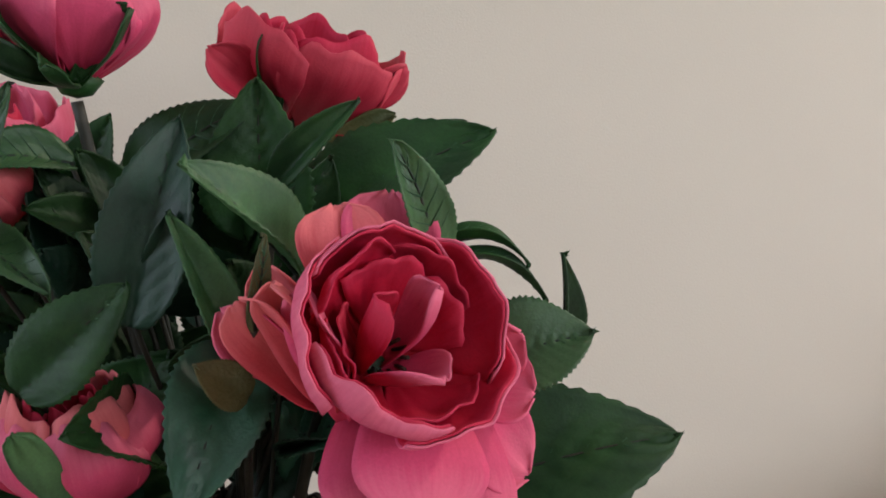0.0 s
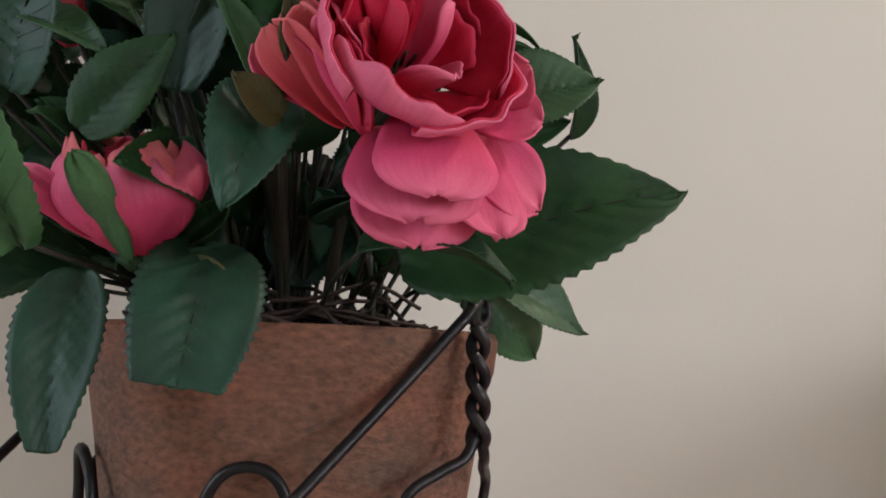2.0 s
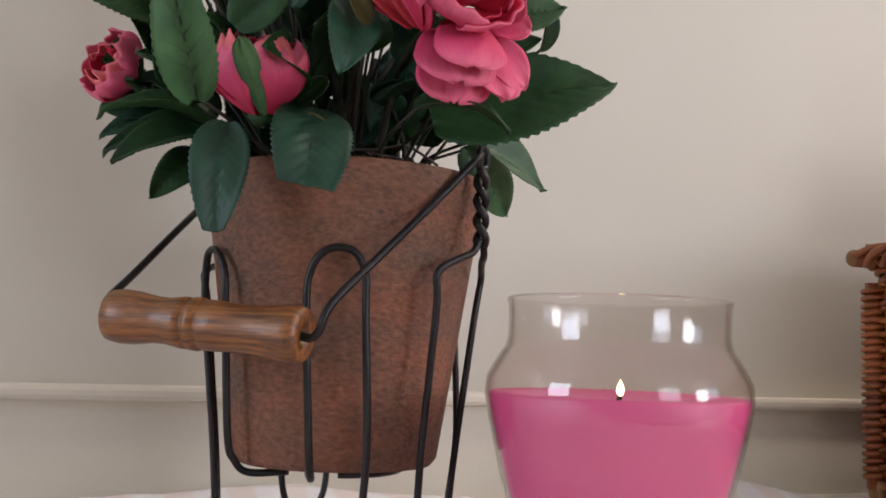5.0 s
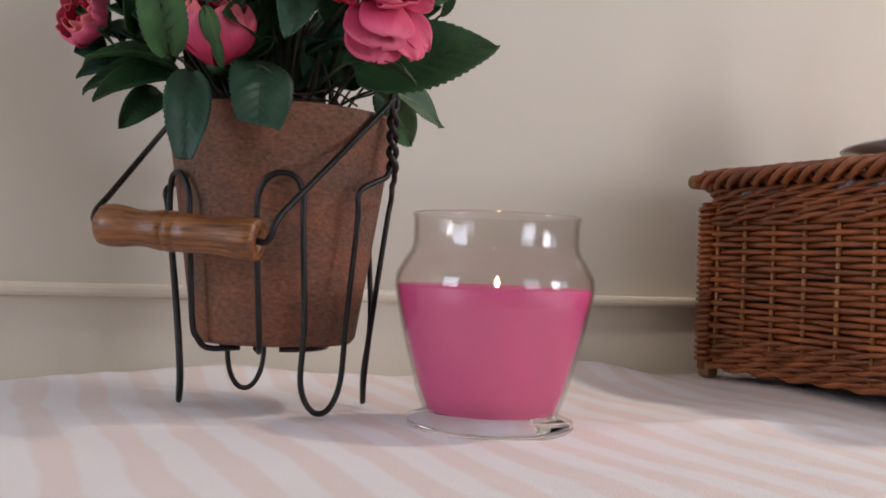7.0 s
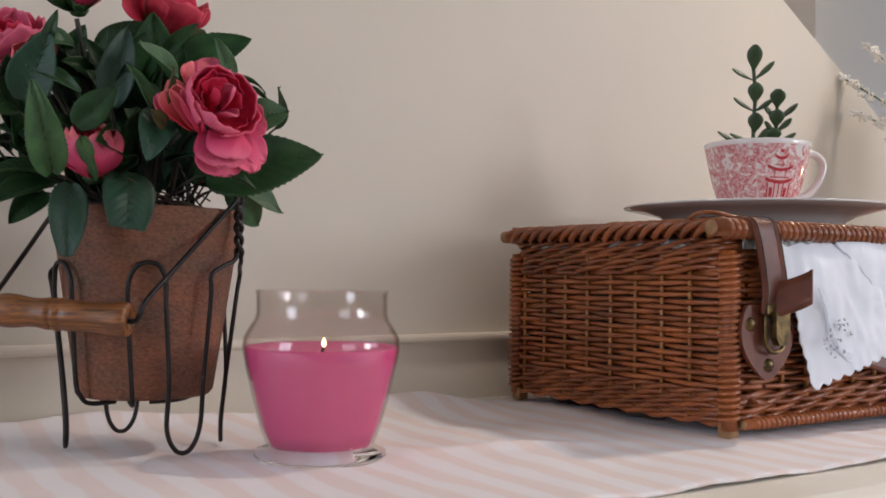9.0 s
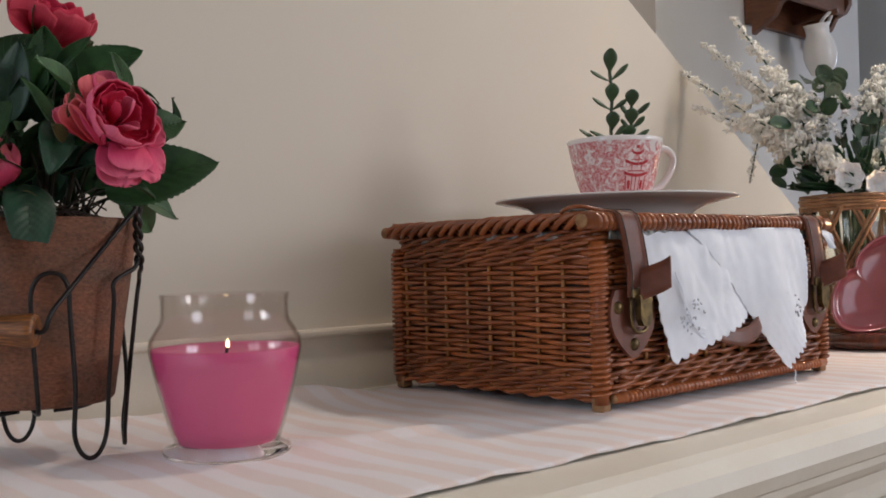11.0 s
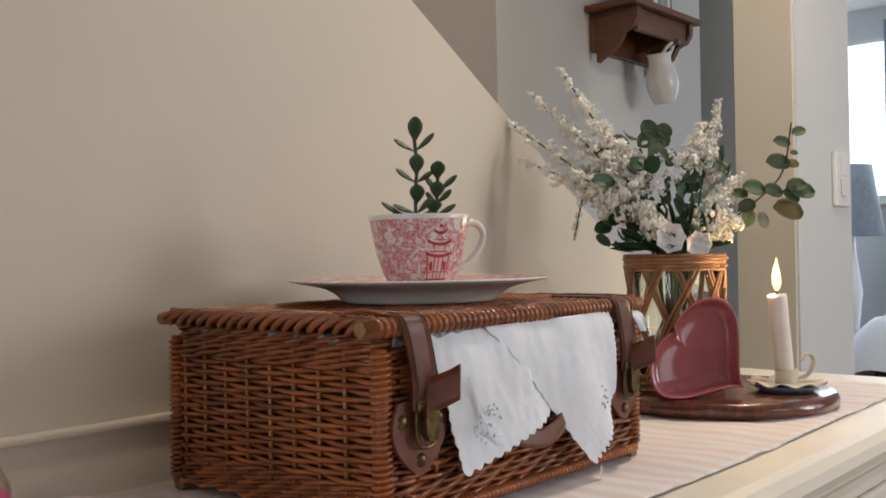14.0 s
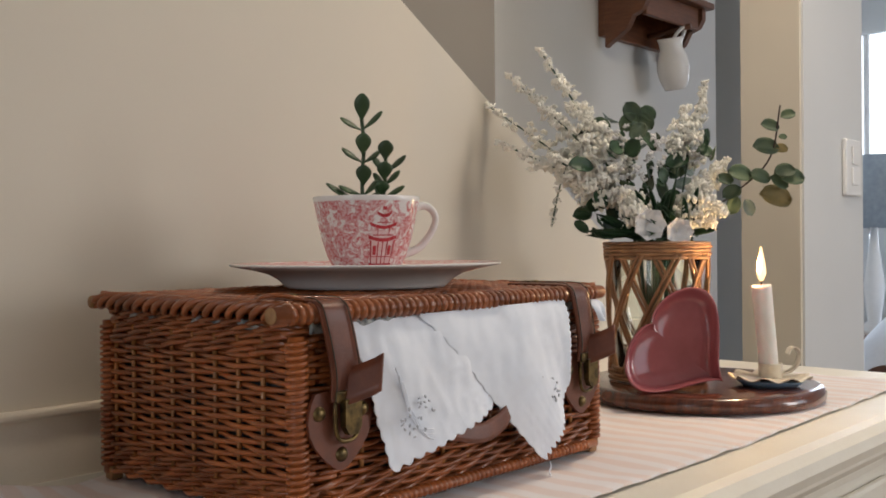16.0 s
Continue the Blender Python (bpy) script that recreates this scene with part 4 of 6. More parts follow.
# ---- artificial roses in the pot ----
def petal_silk(name, root, body, rim):
    """Dyed silk: darker at the root, paler at the frayed rim, finely striated along the petal."""
    m = mat(name, body, tuple(c * 0.86 for c in body), 0.62, 60, 0.3, 1500, fine_mix=0.18, dist=0.0003, spec=0.22, vary=0.14)
    t = m.node_tree
    bs = t.nodes["Principled BSDF"]
    base = bs.inputs["Base Color"].links[0].from_socket
    uv = t.nodes.new("ShaderNodeUVMap")
    uv.uv_map = "petal"
    sp_ = t.nodes.new("ShaderNodeSeparateXYZ")
    t.links.new(uv.outputs[0], sp_.inputs[0])
    mp = t.nodes.new("ShaderNodeMapping")
    mp.inputs["Scale"].default_value = (34, 2.2, 1)
    t.links.new(uv.outputs[0], mp.inputs["Vector"])
    streak = t.nodes.new("ShaderNodeTexNoise")
    streak.inputs["Scale"].default_value, streak.inputs["Detail"].default_value = 1.0, 3
    t.links.new(mp.outputs[0], streak.inputs["Vector"])
    along = math_node(t, "MULTIPLY_ADD", streak.outputs["Fac"], 0.36, math_node(t, "SUBTRACT", sp_.outputs[1], 0.18))
    for colour, lo, hi, up in ((root, 0.05, 0.55, False), (rim, 0.62, 1.0, True)):
        rg = t.nodes.new("ShaderNodeMapRange")
        rg.inputs["From Min"].default_value, rg.inputs["From Max"].default_value = lo, hi
        rg.inputs["To Min"].default_value, rg.inputs["To Max"].default_value = (0.0, 0.62) if up else (0.85, 0.0)
        t.links.new(along, rg.inputs["Value"])
        mx = t.nodes.new("ShaderNodeMix")
        mx.data_type = "RGBA"
        mx.inputs["B"].default_value = (*colour, 1)
        t.links.new(base, mx.inputs["A"])
        t.links.new(rg.outputs[0], mx.inputs["Factor"])
        base = mx.outputs["Result"]
    t.links.new(base, bs.inputs["Base Color"])
    return m


M_PETAL = petal_silk("pink_silk_petal", (0.46, 0.018, 0.055), (0.66, 0.070, 0.165), (0.80, 0.20, 0.29))
M_PETALD = petal_silk("crimson_silk_petal", (0.28, 0.002, 0.010), (0.46, 0.006, 0.030), (0.62, 0.040, 0.10))
M_PETALS = petal_silk("salmon_silk_petal", (0.50, 0.025, 0.045), (0.70, 0.095, 0.12), (0.84, 0.25, 0.25))
M_PETALT = petal_silk("deep_pink_silk_petal", (0.34, 0.010, 0.025), (0.50, 0.025, 0.055), (0.66, 0.09, 0.13))
roses = thing("artificial_rose_bush", "pink silk roses with dark green serrated leaves, standing in the pot", "flowers", (CX, CY, 1.0))


def petal_grid(nu, nv, f):
    """A patch whose map runs across and along the petal."""
    bm = grid(B(), nu, nv, f)
    uv = bm.loops.layers.uv.new("petal")
    bm.verts.index_update()
    for face in bm.faces:
        for lp in face.loops:
            j, i = divmod(lp.vert.index, nu + 1)
            lp[uv].uv = (i / nu, j / nv)
    # a second skin half a millimetre behind, joined along the rim
    bm.normal_update()
    front = list(bm.faces)
    rim = [e for e in bm.edges if e.is_boundary]
    twin = {v: bm.verts.new(v.co - v.normal * 0.0005) for v in list(bm.verts)}
    sides = [[twin[e.verts[0]], twin[e.verts[1]], e.verts[1], e.verts[0]] for e in rim]
    at = {v: lp[uv].uv.copy() for face in front for v, lp in zip(face.verts, face.loops)}
    at.update({twin[v]: q for v, q in list(at.items())})
    made = [bm.faces.new([twin[v] for v in reversed(face.verts)]) for face in front] + [bm.faces.new(q) for q in sides]
    for face in made:
        for lp in face.loops:
            lp[uv].uv = at[lp.vert]
    return bm


def petal(base, tip, normal, width, cup, curl, material, parent, seed=0, ruffle=0.06, blunt=0.5):
    base, tip = Vector(base), Vector(tip)
    d = tip - base
    ln = d.length
    side = d.cross(Vector(normal)).normalized()
    n = side.cross(d).normalized()

    def f(u, v):
        s = 2 * u - 1
        w = (v + 0.03) ** blunt * math.sqrt(max(0.0, 1 - (max(0, v - 0.55) / 0.455) ** 2.2))
        r = noise.noise((s * 1.7 + seed, v * 2.2, seed * 3.1))
        edge = max(abs(s), v) ** 4
        return base + d * v + side * s * width / 2 * w + n * ln * (cup * (s * s * w - 0.3 * math.sin(math.pi * v)) - curl * v ** 3 - 0.4 * curl * abs(s) ** 3 * v + ruffle * r * (0.4 + edge)) + (d * 0.035 * noise.noise((s * 3.1 + seed, seed, 2)) + n * ln * 0.03 * noise.noise((s * 4.3, v * 3, seed + 9))) * v ** 3

    return part("petal", petal_grid(16, 16, f), material, parent)


def cup_petal(c, axis, ref, phi, dphi, r0, r1, h, flare, close, material, parent, seed):
    axis = Vector(axis).normalized()
    e = (Vector(ref) - axis * Vector(ref).dot(axis)).normalized()
    g = axis.cross(e)

    def f(u, v):
        s = 2 * u - 1
        a = radians(phi + s * dphi * (0.45 + 0.55 * math.sin(min(1, v * 1.4) * math.pi / 2)))
        rad = r0 + (r1 - r0) * math.sin(min(1.0, v * 1.15) * math.pi / 2) - close * max(0, v - 0.45) ** 2 * r1 * 2.2
        rad += flare * v ** 5 * (1 + 0.5 * noise.noise((s * 2, seed, 1))) + 0.0009 * noise.noise((s * 2.3, v * 2, seed)) + 0.0012 * s * 0.6
        rad += 0.0010 * noise.noise((s * 4.5, seed + 5, v * 2)) * v ** 3
        z = h * (v - 0.24 * v * abs(s) ** 2.6 + 0.15 * noise.noise((s * 2.6, seed * 2.0, v * 2)) * v)
        return Vector(c) + axis * z + (e * math.cos(a) + g * math.sin(a)) * rad

    return part("petal", petal_grid(20, 14, f), material, parent)


def rose_head(c, axis, ref, size, layers, label, seed, close=0.0):
    """layers: petals, radius, height, flare and material for each whorl, outside first."""
    first = None
    r = random.Random(seed)
    hub = part("rose", lathe(B(), [(0, -0.004), (0.004, -0.003), (0.007, 0.001), (0.004, 0.003), (0, 0.003)], c, 16, Vector(axis).to_track_quat("Z", "Y").to_matrix().to_4x4()), M_LEAF, roses, label)
    for k, (count, rad, h, flare, m) in enumerate(layers):
        for i in range(count):
            cup_petal(c, axis, ref, 360 * (i + 0.37 * k) / count + r.uniform(-9, 9), 205 / count, 0.003 * size, rad * size * r.uniform(0.95, 1.05), h * size * r.uniform(0.93, 1.05), flare * size, close, m, hub, seed * 7.3 + k * 3.1 + i)
    return hub


AX = (0.17, -0.90, 0.38)
rc = Vector((0.0805, 0.181, 1.0715))
main = rose_head(rc, AX, (0, 0, 1), 1.0, (), "large open pink rose", 3)
# the open cup: pink outside, crimson within
for k, (phi, h, rad, fl) in enumerate(((12, 0.0225, 0.0235, 0.0005), (82, 0.0195, 0.0250, 0.002), (150, 0.0215, 0.0242, 0.0), (222, 0.0185, 0.0250, 0.003), (292, 0.0210, 0.0238, 0.001))):
    cup_petal(rc, AX, (0, 0, 1), phi, 50, 0.004, rad, h, fl, 0.15, M_PETAL, main, 3.7 + k * 2.3)
    cup_petal(rc, AX, (0, 0, 1), phi, 49, 0.0034, rad - 0.0009, h * 0.985, fl, 0.15, M_PETALD, main, 3.7 + k * 2.3)
for k, (phi, h, rad, fl) in enumerate(((40, 0.0215, 0.0195, 0.0), (120, 0.0165, 0.0180, 0.001), (205, 0.0150, 0.0190, 0.002), (330, 0.0190, 0.0185, 0.001))):
    cup_petal(rc, AX, (0, 0, 1), phi, 40, 0.003, rad, h, fl, 0.1, M_PETALD, main, 31.7 + k * 1.9)
for k, (phi, h, rad, fl) in enumerate(((10, 0.0185, 0.0135, 0.002), (95, 0.015, 0.0125, 0.002), (300, 0.0165, 0.0130, 0.002))):
    cup_petal(rc, AX, (0, 0, 1), phi, 38, 0.003, rad, h, fl, 0.0, M_PETALD, main, 51.7 + k * 1.9)
petal((0.071, 0.186, 1.062), (0.0470, 0.187, 1.0800), (-0.4, -0.9, -0.1), 0.016, 0.2, 0.05, M_PETAL, main, 71, 0.12)
petal((0.073, 0.182, 1.064), (0.0540, 0.184, 1.0900), (-0.6, -0.8, 0.1), 0.015, 0.2, 0.05, M_PETALS, main, 72, 0.12)
petal((0.074, 0.176, 1.059), (0.0650, 0.168, 1.0820), (-0.9, -0.35, 0.0), 0.016, 0.2, 0.0, M_PETAL, main, 73, 0.1)
# inner loose petals
petal((0.0810, 0.178, 1.070), (0.0915, 0.164, 1.0855), (-0.65, -0.6, 0.45), 0.0135, 0.25, -0.1, M_PETAL, main, 5)
petal((0.0775, 0.178, 1.0665), (0.0890, 0.159, 1.0700), (0.0, -0.5, 0.85), 0.018, 0.3, 0.1, M_PETAL, main, 6)
petal((0.0750, 0.176, 1.069), (0.0755, 0.158, 1.0835), (0.5, -0.6, 0.3), 0.014, 0.25, 0.0, M_PETALD, main, 7)
for k in range(12):
    a = k * 0.52
    p0 = rc + Vector((0.003 * math.cos(a), -0.004, 0.003 * math.sin(a)))
    part("stamen", tube(B(), [p0, p0 + Vector((0.0015 * math.cos(a), -0.006, 0.0015 * math.sin(a)))], 0.0005, 5), M_TWIG, main)
# outer petals: crown at the back, left fan, broad lower petals, right side
petal((0.078, 0.188, 1.078), (0.0725, 0.192, 1.1060), (0.0, -1, 0.2), 0.027, 0.12, 0.06, M_PETALS, main, 11)
petal((0.084, 0.189, 1.078), (0.0865, 0.1945, 1.1105), (0.0, -1, 0.2), 0.029, 0.12, 0.06, M_PETAL, main, 12)
petal((0.070, 0.184, 1.061), (0.0500, 0.182, 1.0825), (-0.5, -0.8, -0.1), 0.017, 0.22, -0.04, M_PETALS, main, 13)
petal((0.072, 0.181, 1.060), (0.0575, 0.177, 1.0868), (-0.75, -0.6, -0.1), 0.017, 0.24, -0.05, M_PETALS, main, 14)
petal((0.074, 0.178, 1.058), (0.0625, 0.172, 1.0855), (-0.85, -0.45, 0.0), 0.018, 0.22, 0.0, M_PETAL, main, 15)
petal((0.0885, 0.176, 1.063), (0.0875, 0.160, 1.0430), (0.05, -0.8, 0.6), 0.033, -0.06, 0.10, M_PETAL, main, 16, 0.03, 0.22)
petal((0.0850, 0.182, 1.061), (0.0835, 0.166, 1.0375), (0.0, -0.85, 0.45), 0.037, -0.06, 0.08, M_PETAL, main, 17, 0.06, 0.22)
petal((0.0870, 0.187, 1.059), (0.0865, 0.176, 1.0325), (0.0, -0.9, 0.3), 0.036, -0.06, 0.10, M_PETAL, main, 18, 0.08, 0.25)
petal((0.100, 0.185, 1.063), (0.1070, 0.180, 1.0345), (0.25, -0.9, 0.2), 0.026, 0.06, -0.05, M_PETAL, main, 19, 0.10, 0.3)
petal((0.098, 0.187, 1.064), (0.1205, 0.188, 1.0440), (0.4, -0.85, 0.2), 0.027, 0.1, 0.03, M_PETAL, main, 20, 0.08, 0.3)
petal((0.099, 0.184, 1.066), (0.1165, 0.177, 1.0640), (0.5, -0.8, 0.3), 0.023, 0.16, 0.0, M_PETAL, main, 21, 0.08, 0.4)
petal((0.099, 0.186, 1.070), (0.1120, 0.174, 1.0760), (0.6, -0.75, 0.2), 0.020, 0.16, 0.05, M_PETAL, main, 22)
main.location = (0.006, 0.017, 0.002)

bud = rose_head((0.0270, 0.243, 1.0325), (-0.22, -0.36, 0.9), (1, 0, 0), 1.0, ((5, 0.0225, 0.032, -0.001, M_PETAL), (4, 0.0190, 0.0345, -0.001, M_PETALS), (3, 0.0125, 0.031, 0, M_PETALD), (3, 0.008, 0.030, 0, M_PETALD)), "half-open pink rosebud", 8, 0.42)
petal((0.0250, 0.2265, 1.0290), (0.0110, 0.2090, 1.0545), (-0.3, -0.9, 0.2), 0.012, -0.1, 0.0, M_LEAFL, bud, 31)
petal((0.0330, 0.236, 1.0335), (0.0500, 0.2270, 1.0480), (0.3, -0.8, 0.2), 0.009, 0.2, -0.2, M_LEAF, bud, 32)
petal((0.0160, 0.235, 1.0370), (-0.0030, 0.2240, 1.0515), (-0.5, -0.8, 0.2), 0.012, 0.2, 0.1, M_PETAL, bud, 33)
petal((0.0310, 0.234, 1.0330), (0.0480, 0.2170, 1.0290), (0.1, -0.8, 0.5), 0.007, 0.2, 0.2, M_OLIVE, bud, 34)
bud.location = (0.001, 0.010, 0.0)

top = rose_head((0.078, 0.268, 1.135), (0.15, -0.35, 0.92), (1, 0, 0), 1.25, ((5, 0.024, 0.027, 0.003, M_PETALT), (4, 0.0185, 0.028, 0.001, M_PETALD), (3, 0.012, 0.028, 0, M_PETALD)), "pink rose at the top of the bush", 12, 0.2)
petal((0.086, 0.255, 1.140), (0.112, 0.244, 1.149), (0.3, -0.5, -0.7), 0.022, 0.15, 0.2, M_PETALT, top, 41)
petal((0.070, 0.252, 1.138), (0.048, 0.240, 1.152), (-0.4, -0.8, 0.2), 0.018, 0.2, 0.1, M_PETALT, top, 42)
petal((0.082, 0.258, 1.136), (0.099, 0.246, 1.133), (0.2, -0.8, 0.4), 0.012, 0.15, 0.2, M_PETALD, top, 43)
petal((0.069, 0.252, 1.133), (0.063, 0.238, 1.158), (0, -0.9, 0.2), 0.010, 0.2, 0, M_LEAF, top, 44)
petal((0.086, 0.252, 1.128), (0.104, 0.240, 1.138), (0, -0.9, 0.2), 0.010, 0.2, 0.2, M_OLIVE, top, 45)
top.location = (0.006, 0.045, 0.010)
high = rose_head((0.018, 0.262, 1.142), (-0.05, -0.2, 0.97), (1, 0, 0), 1.0, ((5, 0.023, 0.029, 0.001, M_PETAL), (4, 0.018, 0.030, 0, M_PETAL), (3, 0.011, 0.03, 0, M_PETALD)), "half-open pink rosebud", 14, 0.5)
for k, (tx, ty, tz) in enumerate(((-0.008, 0.245, 1.142), (0.032, 0.243, 1.158), (0.010, 0.240, 1.139), (-0.005, 0.25, 1.158))):
    petal((0.018, 0.256, 1.140), (tx, ty, tz), (0, -0.8, 0.4), 0.011, 0.2, -0.1, M_LEAF, high, 50 + k)
left = rose_head((-0.008, 0.352, 1.118), (-0.25, -0.45, 0.85), (1, 0, 0), 1.2, ((5, 0.024, 0.028, 0.003, M_PETAL), (4, 0.018, 0.029, 0, M_PETAL), (3, 0.011, 0.028, 0, M_PETALD)), "pink rose on the far side of the bush", 16, 0.25)
petal((-0.015, 0.34, 1.122), (-0.035, 0.325, 1.115), (-0.3, -0.6, 0.6), 0.02, 0.15, 0.1, M_PETALS, left, 61)
back = rose_head((-0.02, 0.335, 1.062), (-0.6, -0.35, 0.2), (0, 0, 1), 0.85, ((5, 0.022, 0.027, 0.002, M_PETAL), (4, 0.016, 0.027, 0, M_PETALS), (3, 0.01, 0.026, 0, M_PETALD)), "pink rose low on the far side", 18, 0.35)
side = rose_head((0.002, 0.285, 1.105), (-0.5, -0.5, 0.6), (0, 0, 1), 0.75, ((5, 0.022, 0.027, 0.001, M_PETALS), (3, 0.014, 0.027, 0, M_PETALD)), "small pink rosebud among leaves", 20, 0.45)


def leaf(base, tip, width, material, normal=(-0.1, -0.85, 0.5), fold=0.18, droop=0.12, seed=0, stem=True, name="leaf", blunt=0.0):
    base, tip = Vector(base), Vector(tip)
    d = tip - base
    ln = d.length
    sd = d.cross(Vector(normal)).normalized()
    n = sd.cross(d).normalized()

    def f(u, v):
        s = 2 * u - 1
        w = math.sin(math.pi * (0.03 + (0.97 - blunt) * v) ** 0.74) ** 0.70 * (1 - 0.06 * v) if v < 1 or blunt else 0.0
        tooth = 1 + 0.10 * ((v * 18 + 0.3 * noise.noise((seed, v, 0))) % 1.0 - 0.5) * (abs(s) > 0.86)
        vein = 0.022 * math.sin((v * 9 - abs(s) * 2.6) * 2 * math.pi) * (1 - abs(s)) * width / ln
        return base + d * v + sd * s * width / 2 * w * tooth + n * ln * (fold * abs(s) ** 1.3 * w * width / ln * 1.2 + droop * math.sin(math.pi * v) + vein + 0.05 * noise.noise((s * 1.3 + seed, v * 1.8, seed)))

    lf = part(name, thick(grid(B(), 14, 54, f), 0.0004), material, roses)
    rib = [f(0.5, v / 10) + n * -0.0002 for v in range(11)]
    part("rib", tube(B(), rib, lambda t: 0.0007 * (1.1 - t), 5), M_RIB if material is not M_LEAF else M_STEM, lf)
    if seed < 100:
        vb = B()
        for k in range(1, 7):
            for s in (0, 1):
                v0 = 0.08 + 0.12 * k
                tube(vb, [f(0.5 + (s - 0.5) * q * 0.86, min(0.97, v0 + 0.16 * q)) + n * 0.0001 for q in (0.0, 0.3, 0.6, 1.0)], lambda t: 0.00026 * (1.1 - t), 4)
        part("vein", vb, M_VEIN, lf)
    if stem:
        root = Vector((CX + 0.6 * (base.x - CX) * 0.5, CY + 0.5 * (base.y - CY) * 0.5, 1.005))
        mid = base.lerp(root, 0.5) + Vector((0, 0.006, 0.006))
        part("leaf_stalk", tube(B(), smooth_line([base + d * 0.03, mid, root], 5), 0.0008, 5), M_STEM, roses)


UP = (0.0, -0.5, 0.85)
leaf((0.097, 0.236, 1.0345), (0.1720, 0.213, 1.054), 0.046, M_LEAF, (-0.15, -0.9, 0.42), 0.10, 0.05, 1)
leaf((0.047, 0.246, 1.037), (0.0395, 0.2135, 0.9985), 0.034, M_LEAFT, (0, -0.92, 0.4), 0.03, 0.10, 2, blunt=0.26)
leaf((0.081, 0.212, 1.034), (0.1215, 0.208, 1.0275), 0.020, M_LEAF, (0, -0.55, 0.83), 0.2, 0.14, 3)
leaf((0.131, 0.290, 1.037), (0.1650, 0.312, 1.0090), 0.024, M_LEAFL, (-0.4, -0.85, 0.2), 0.3, 0.05, 4)
leaf((0.126, 0.262, 1.036), (0.1680, 0.276, 1.0165), 0.023, M_LEAFL, (0.1, -0.85, 0.4), 0.2, 0.05, 5)
leaf((0.000, 0.236, 1.032), (-0.0185, 0.207, 1.084), 0.023, M_LEAFL, (-0.2, -0.95, -0.1), 0.2, 0.08, 6)
leaf((0.012, 0.284, 1.033), (-0.0365, 0.268, 1.0320), 0.019, M_LEAF, UP, 0.2, 0.12, 7)
leaf((0.010, 0.292, 1.030), (-0.0305, 0.285, 1.0125), 0.022, M_LEAF, (0, -0.6, 0.75), 0.2, 0.1, 8)
leaf((0.012, 0.250, 1.028), (0.0085, 0.236, 0.9810), 0.024, M_LEAFT, (-0.15, -0.9, 0.3), 0.1, 0.1, 9, blunt=0.1)
leaf((0.0575, 0.217, 1.074), (0.0475, 0.200, 1.040), 0.023, M_LEAFT, (0, -0.95, 0.25), 0.15, 0.08, 10)
leaf((0.116, 0.207, 1.0725), (0.1410, 0.202, 1.0800), 0.024, M_LEAFL, (0, -0.85, 0.4), 0.15, 0.05, 11)
leaf((0.060, 0.222, 1.066), (0.042, 0.232, 1.1050), 0.0125, M_LEAFL, (0.45, -0.85, 0.2), 0.35, 0.03, 12)
leaf((0.035, 0.245, 1.078), (0.044, 0.242, 1.131), 0.024, M_LEAFT, (-0.2, -0.95, 0.1), 0.25, 0.05, 13)
leaf((0.075, 0.235, 1.092), (0.043, 0.210, 1.1145), 0.023, M_LEAFL, (0.2, -0.75, 0.6), 0.25, 0.05, 14)
leaf((0.070, 0.268, 1.104), (0.064, 0.252, 1.146), 0.032, M_LEAF, (-0.3, -0.9, 0.3), 0.15, 0.05, 15)
leaf((0.033, 0.272, 1.118), (0.064, 0.255, 1.140), 0.022, M_LEAF, (0, -0.9, 0.5), 0.15, 0.05, 16)
leaf((0.080, 0.268, 1.105), (0.131, 0.245, 1.136), 0.036, M_LEAF, (-0.1, -0.85, 0.5), 0.15, 0.06, 17)
leaf((0.106, 0.215, 1.096), (0.0905, 0.203, 1.1225), 0.0145, M_LEAFL, (0.2, -0.95, 0.1), 0.12, 0.06, 18)
leaf((0.069, 0.245, 1.115), (0.088, 0.232, 1.138), 0.010, M_LEAF, (-0.3, -0.9, 0.2), 0.3, 0.1, 19)
leaf((0.113, 0.246, 1.103), (0.1405, 0.240, 1.098), 0.009, M_LEAF, (0, -0.4, 0.9), 0.3, 0.2, 20)
leaf((0.113, 0.246, 1.098), (0.146, 0.240, 1.088), 0.008, M_LEAF, (0, -0.4, 0.9), 0.3, 0.2, 21)
leaf((0.149, 0.240, 1.074), (0.144, 0.227, 1.1010), 0.0105, M_LEAF, (0.5, -0.8, 0.1), 0.3, 0.05, 22)
leaf((0.128, 0.245, 1.070), (0.147, 0.236, 1.078), 0.012, M_LEAF, (0.1, -0.9, 0.3), 0.2, 0.05, 23)
leaf((0.150, 0.300, 1.070), (0.176, 0.292, 1.071), 0.012, M_LEAFL, (0, -0.85, 0.4), 0.2, 0.05, 24)
leaf((0.018, 0.292, 1.112), (0.0265, 0.280, 1.138), 0.018, M_LEAF, (-0.2, -0.9, 0.2), 0.2, 0.05, 25)
leaf((-0.008, 0.262, 1.100), (0.016, 0.240, 1.085), 0.014, M_LEAFL, (0, -0.7, 0.7), 0.2, 0.05, 26)
leaf((0.012, 0.232, 1.062), (0.034, 0.226, 1.088), 0.021, M_LEAF, (-0.2, -0.95, 0.2), 0.1, 0.05, 27)
leaf((0.032, 0.272, 1.100), (0.007, 0.258, 1.107), 0.018, M_LEAF, (0, -0.8, 0.5), 0.15, 0.08, 28)
leaf((-0.012, 0.268, 1.080), (-0.001, 0.250, 1.123), 0.031, M_LEAFT, (-0.3, -0.9, 0.3), 0.15, 0.05, 29)
leaf((-0.014, 0.280, 1.078), (-0.062, 0.272, 1.086), 0.034, M_LEAF, (-0.2, -0.8, 0.5), 0.12, 0.08, 30)
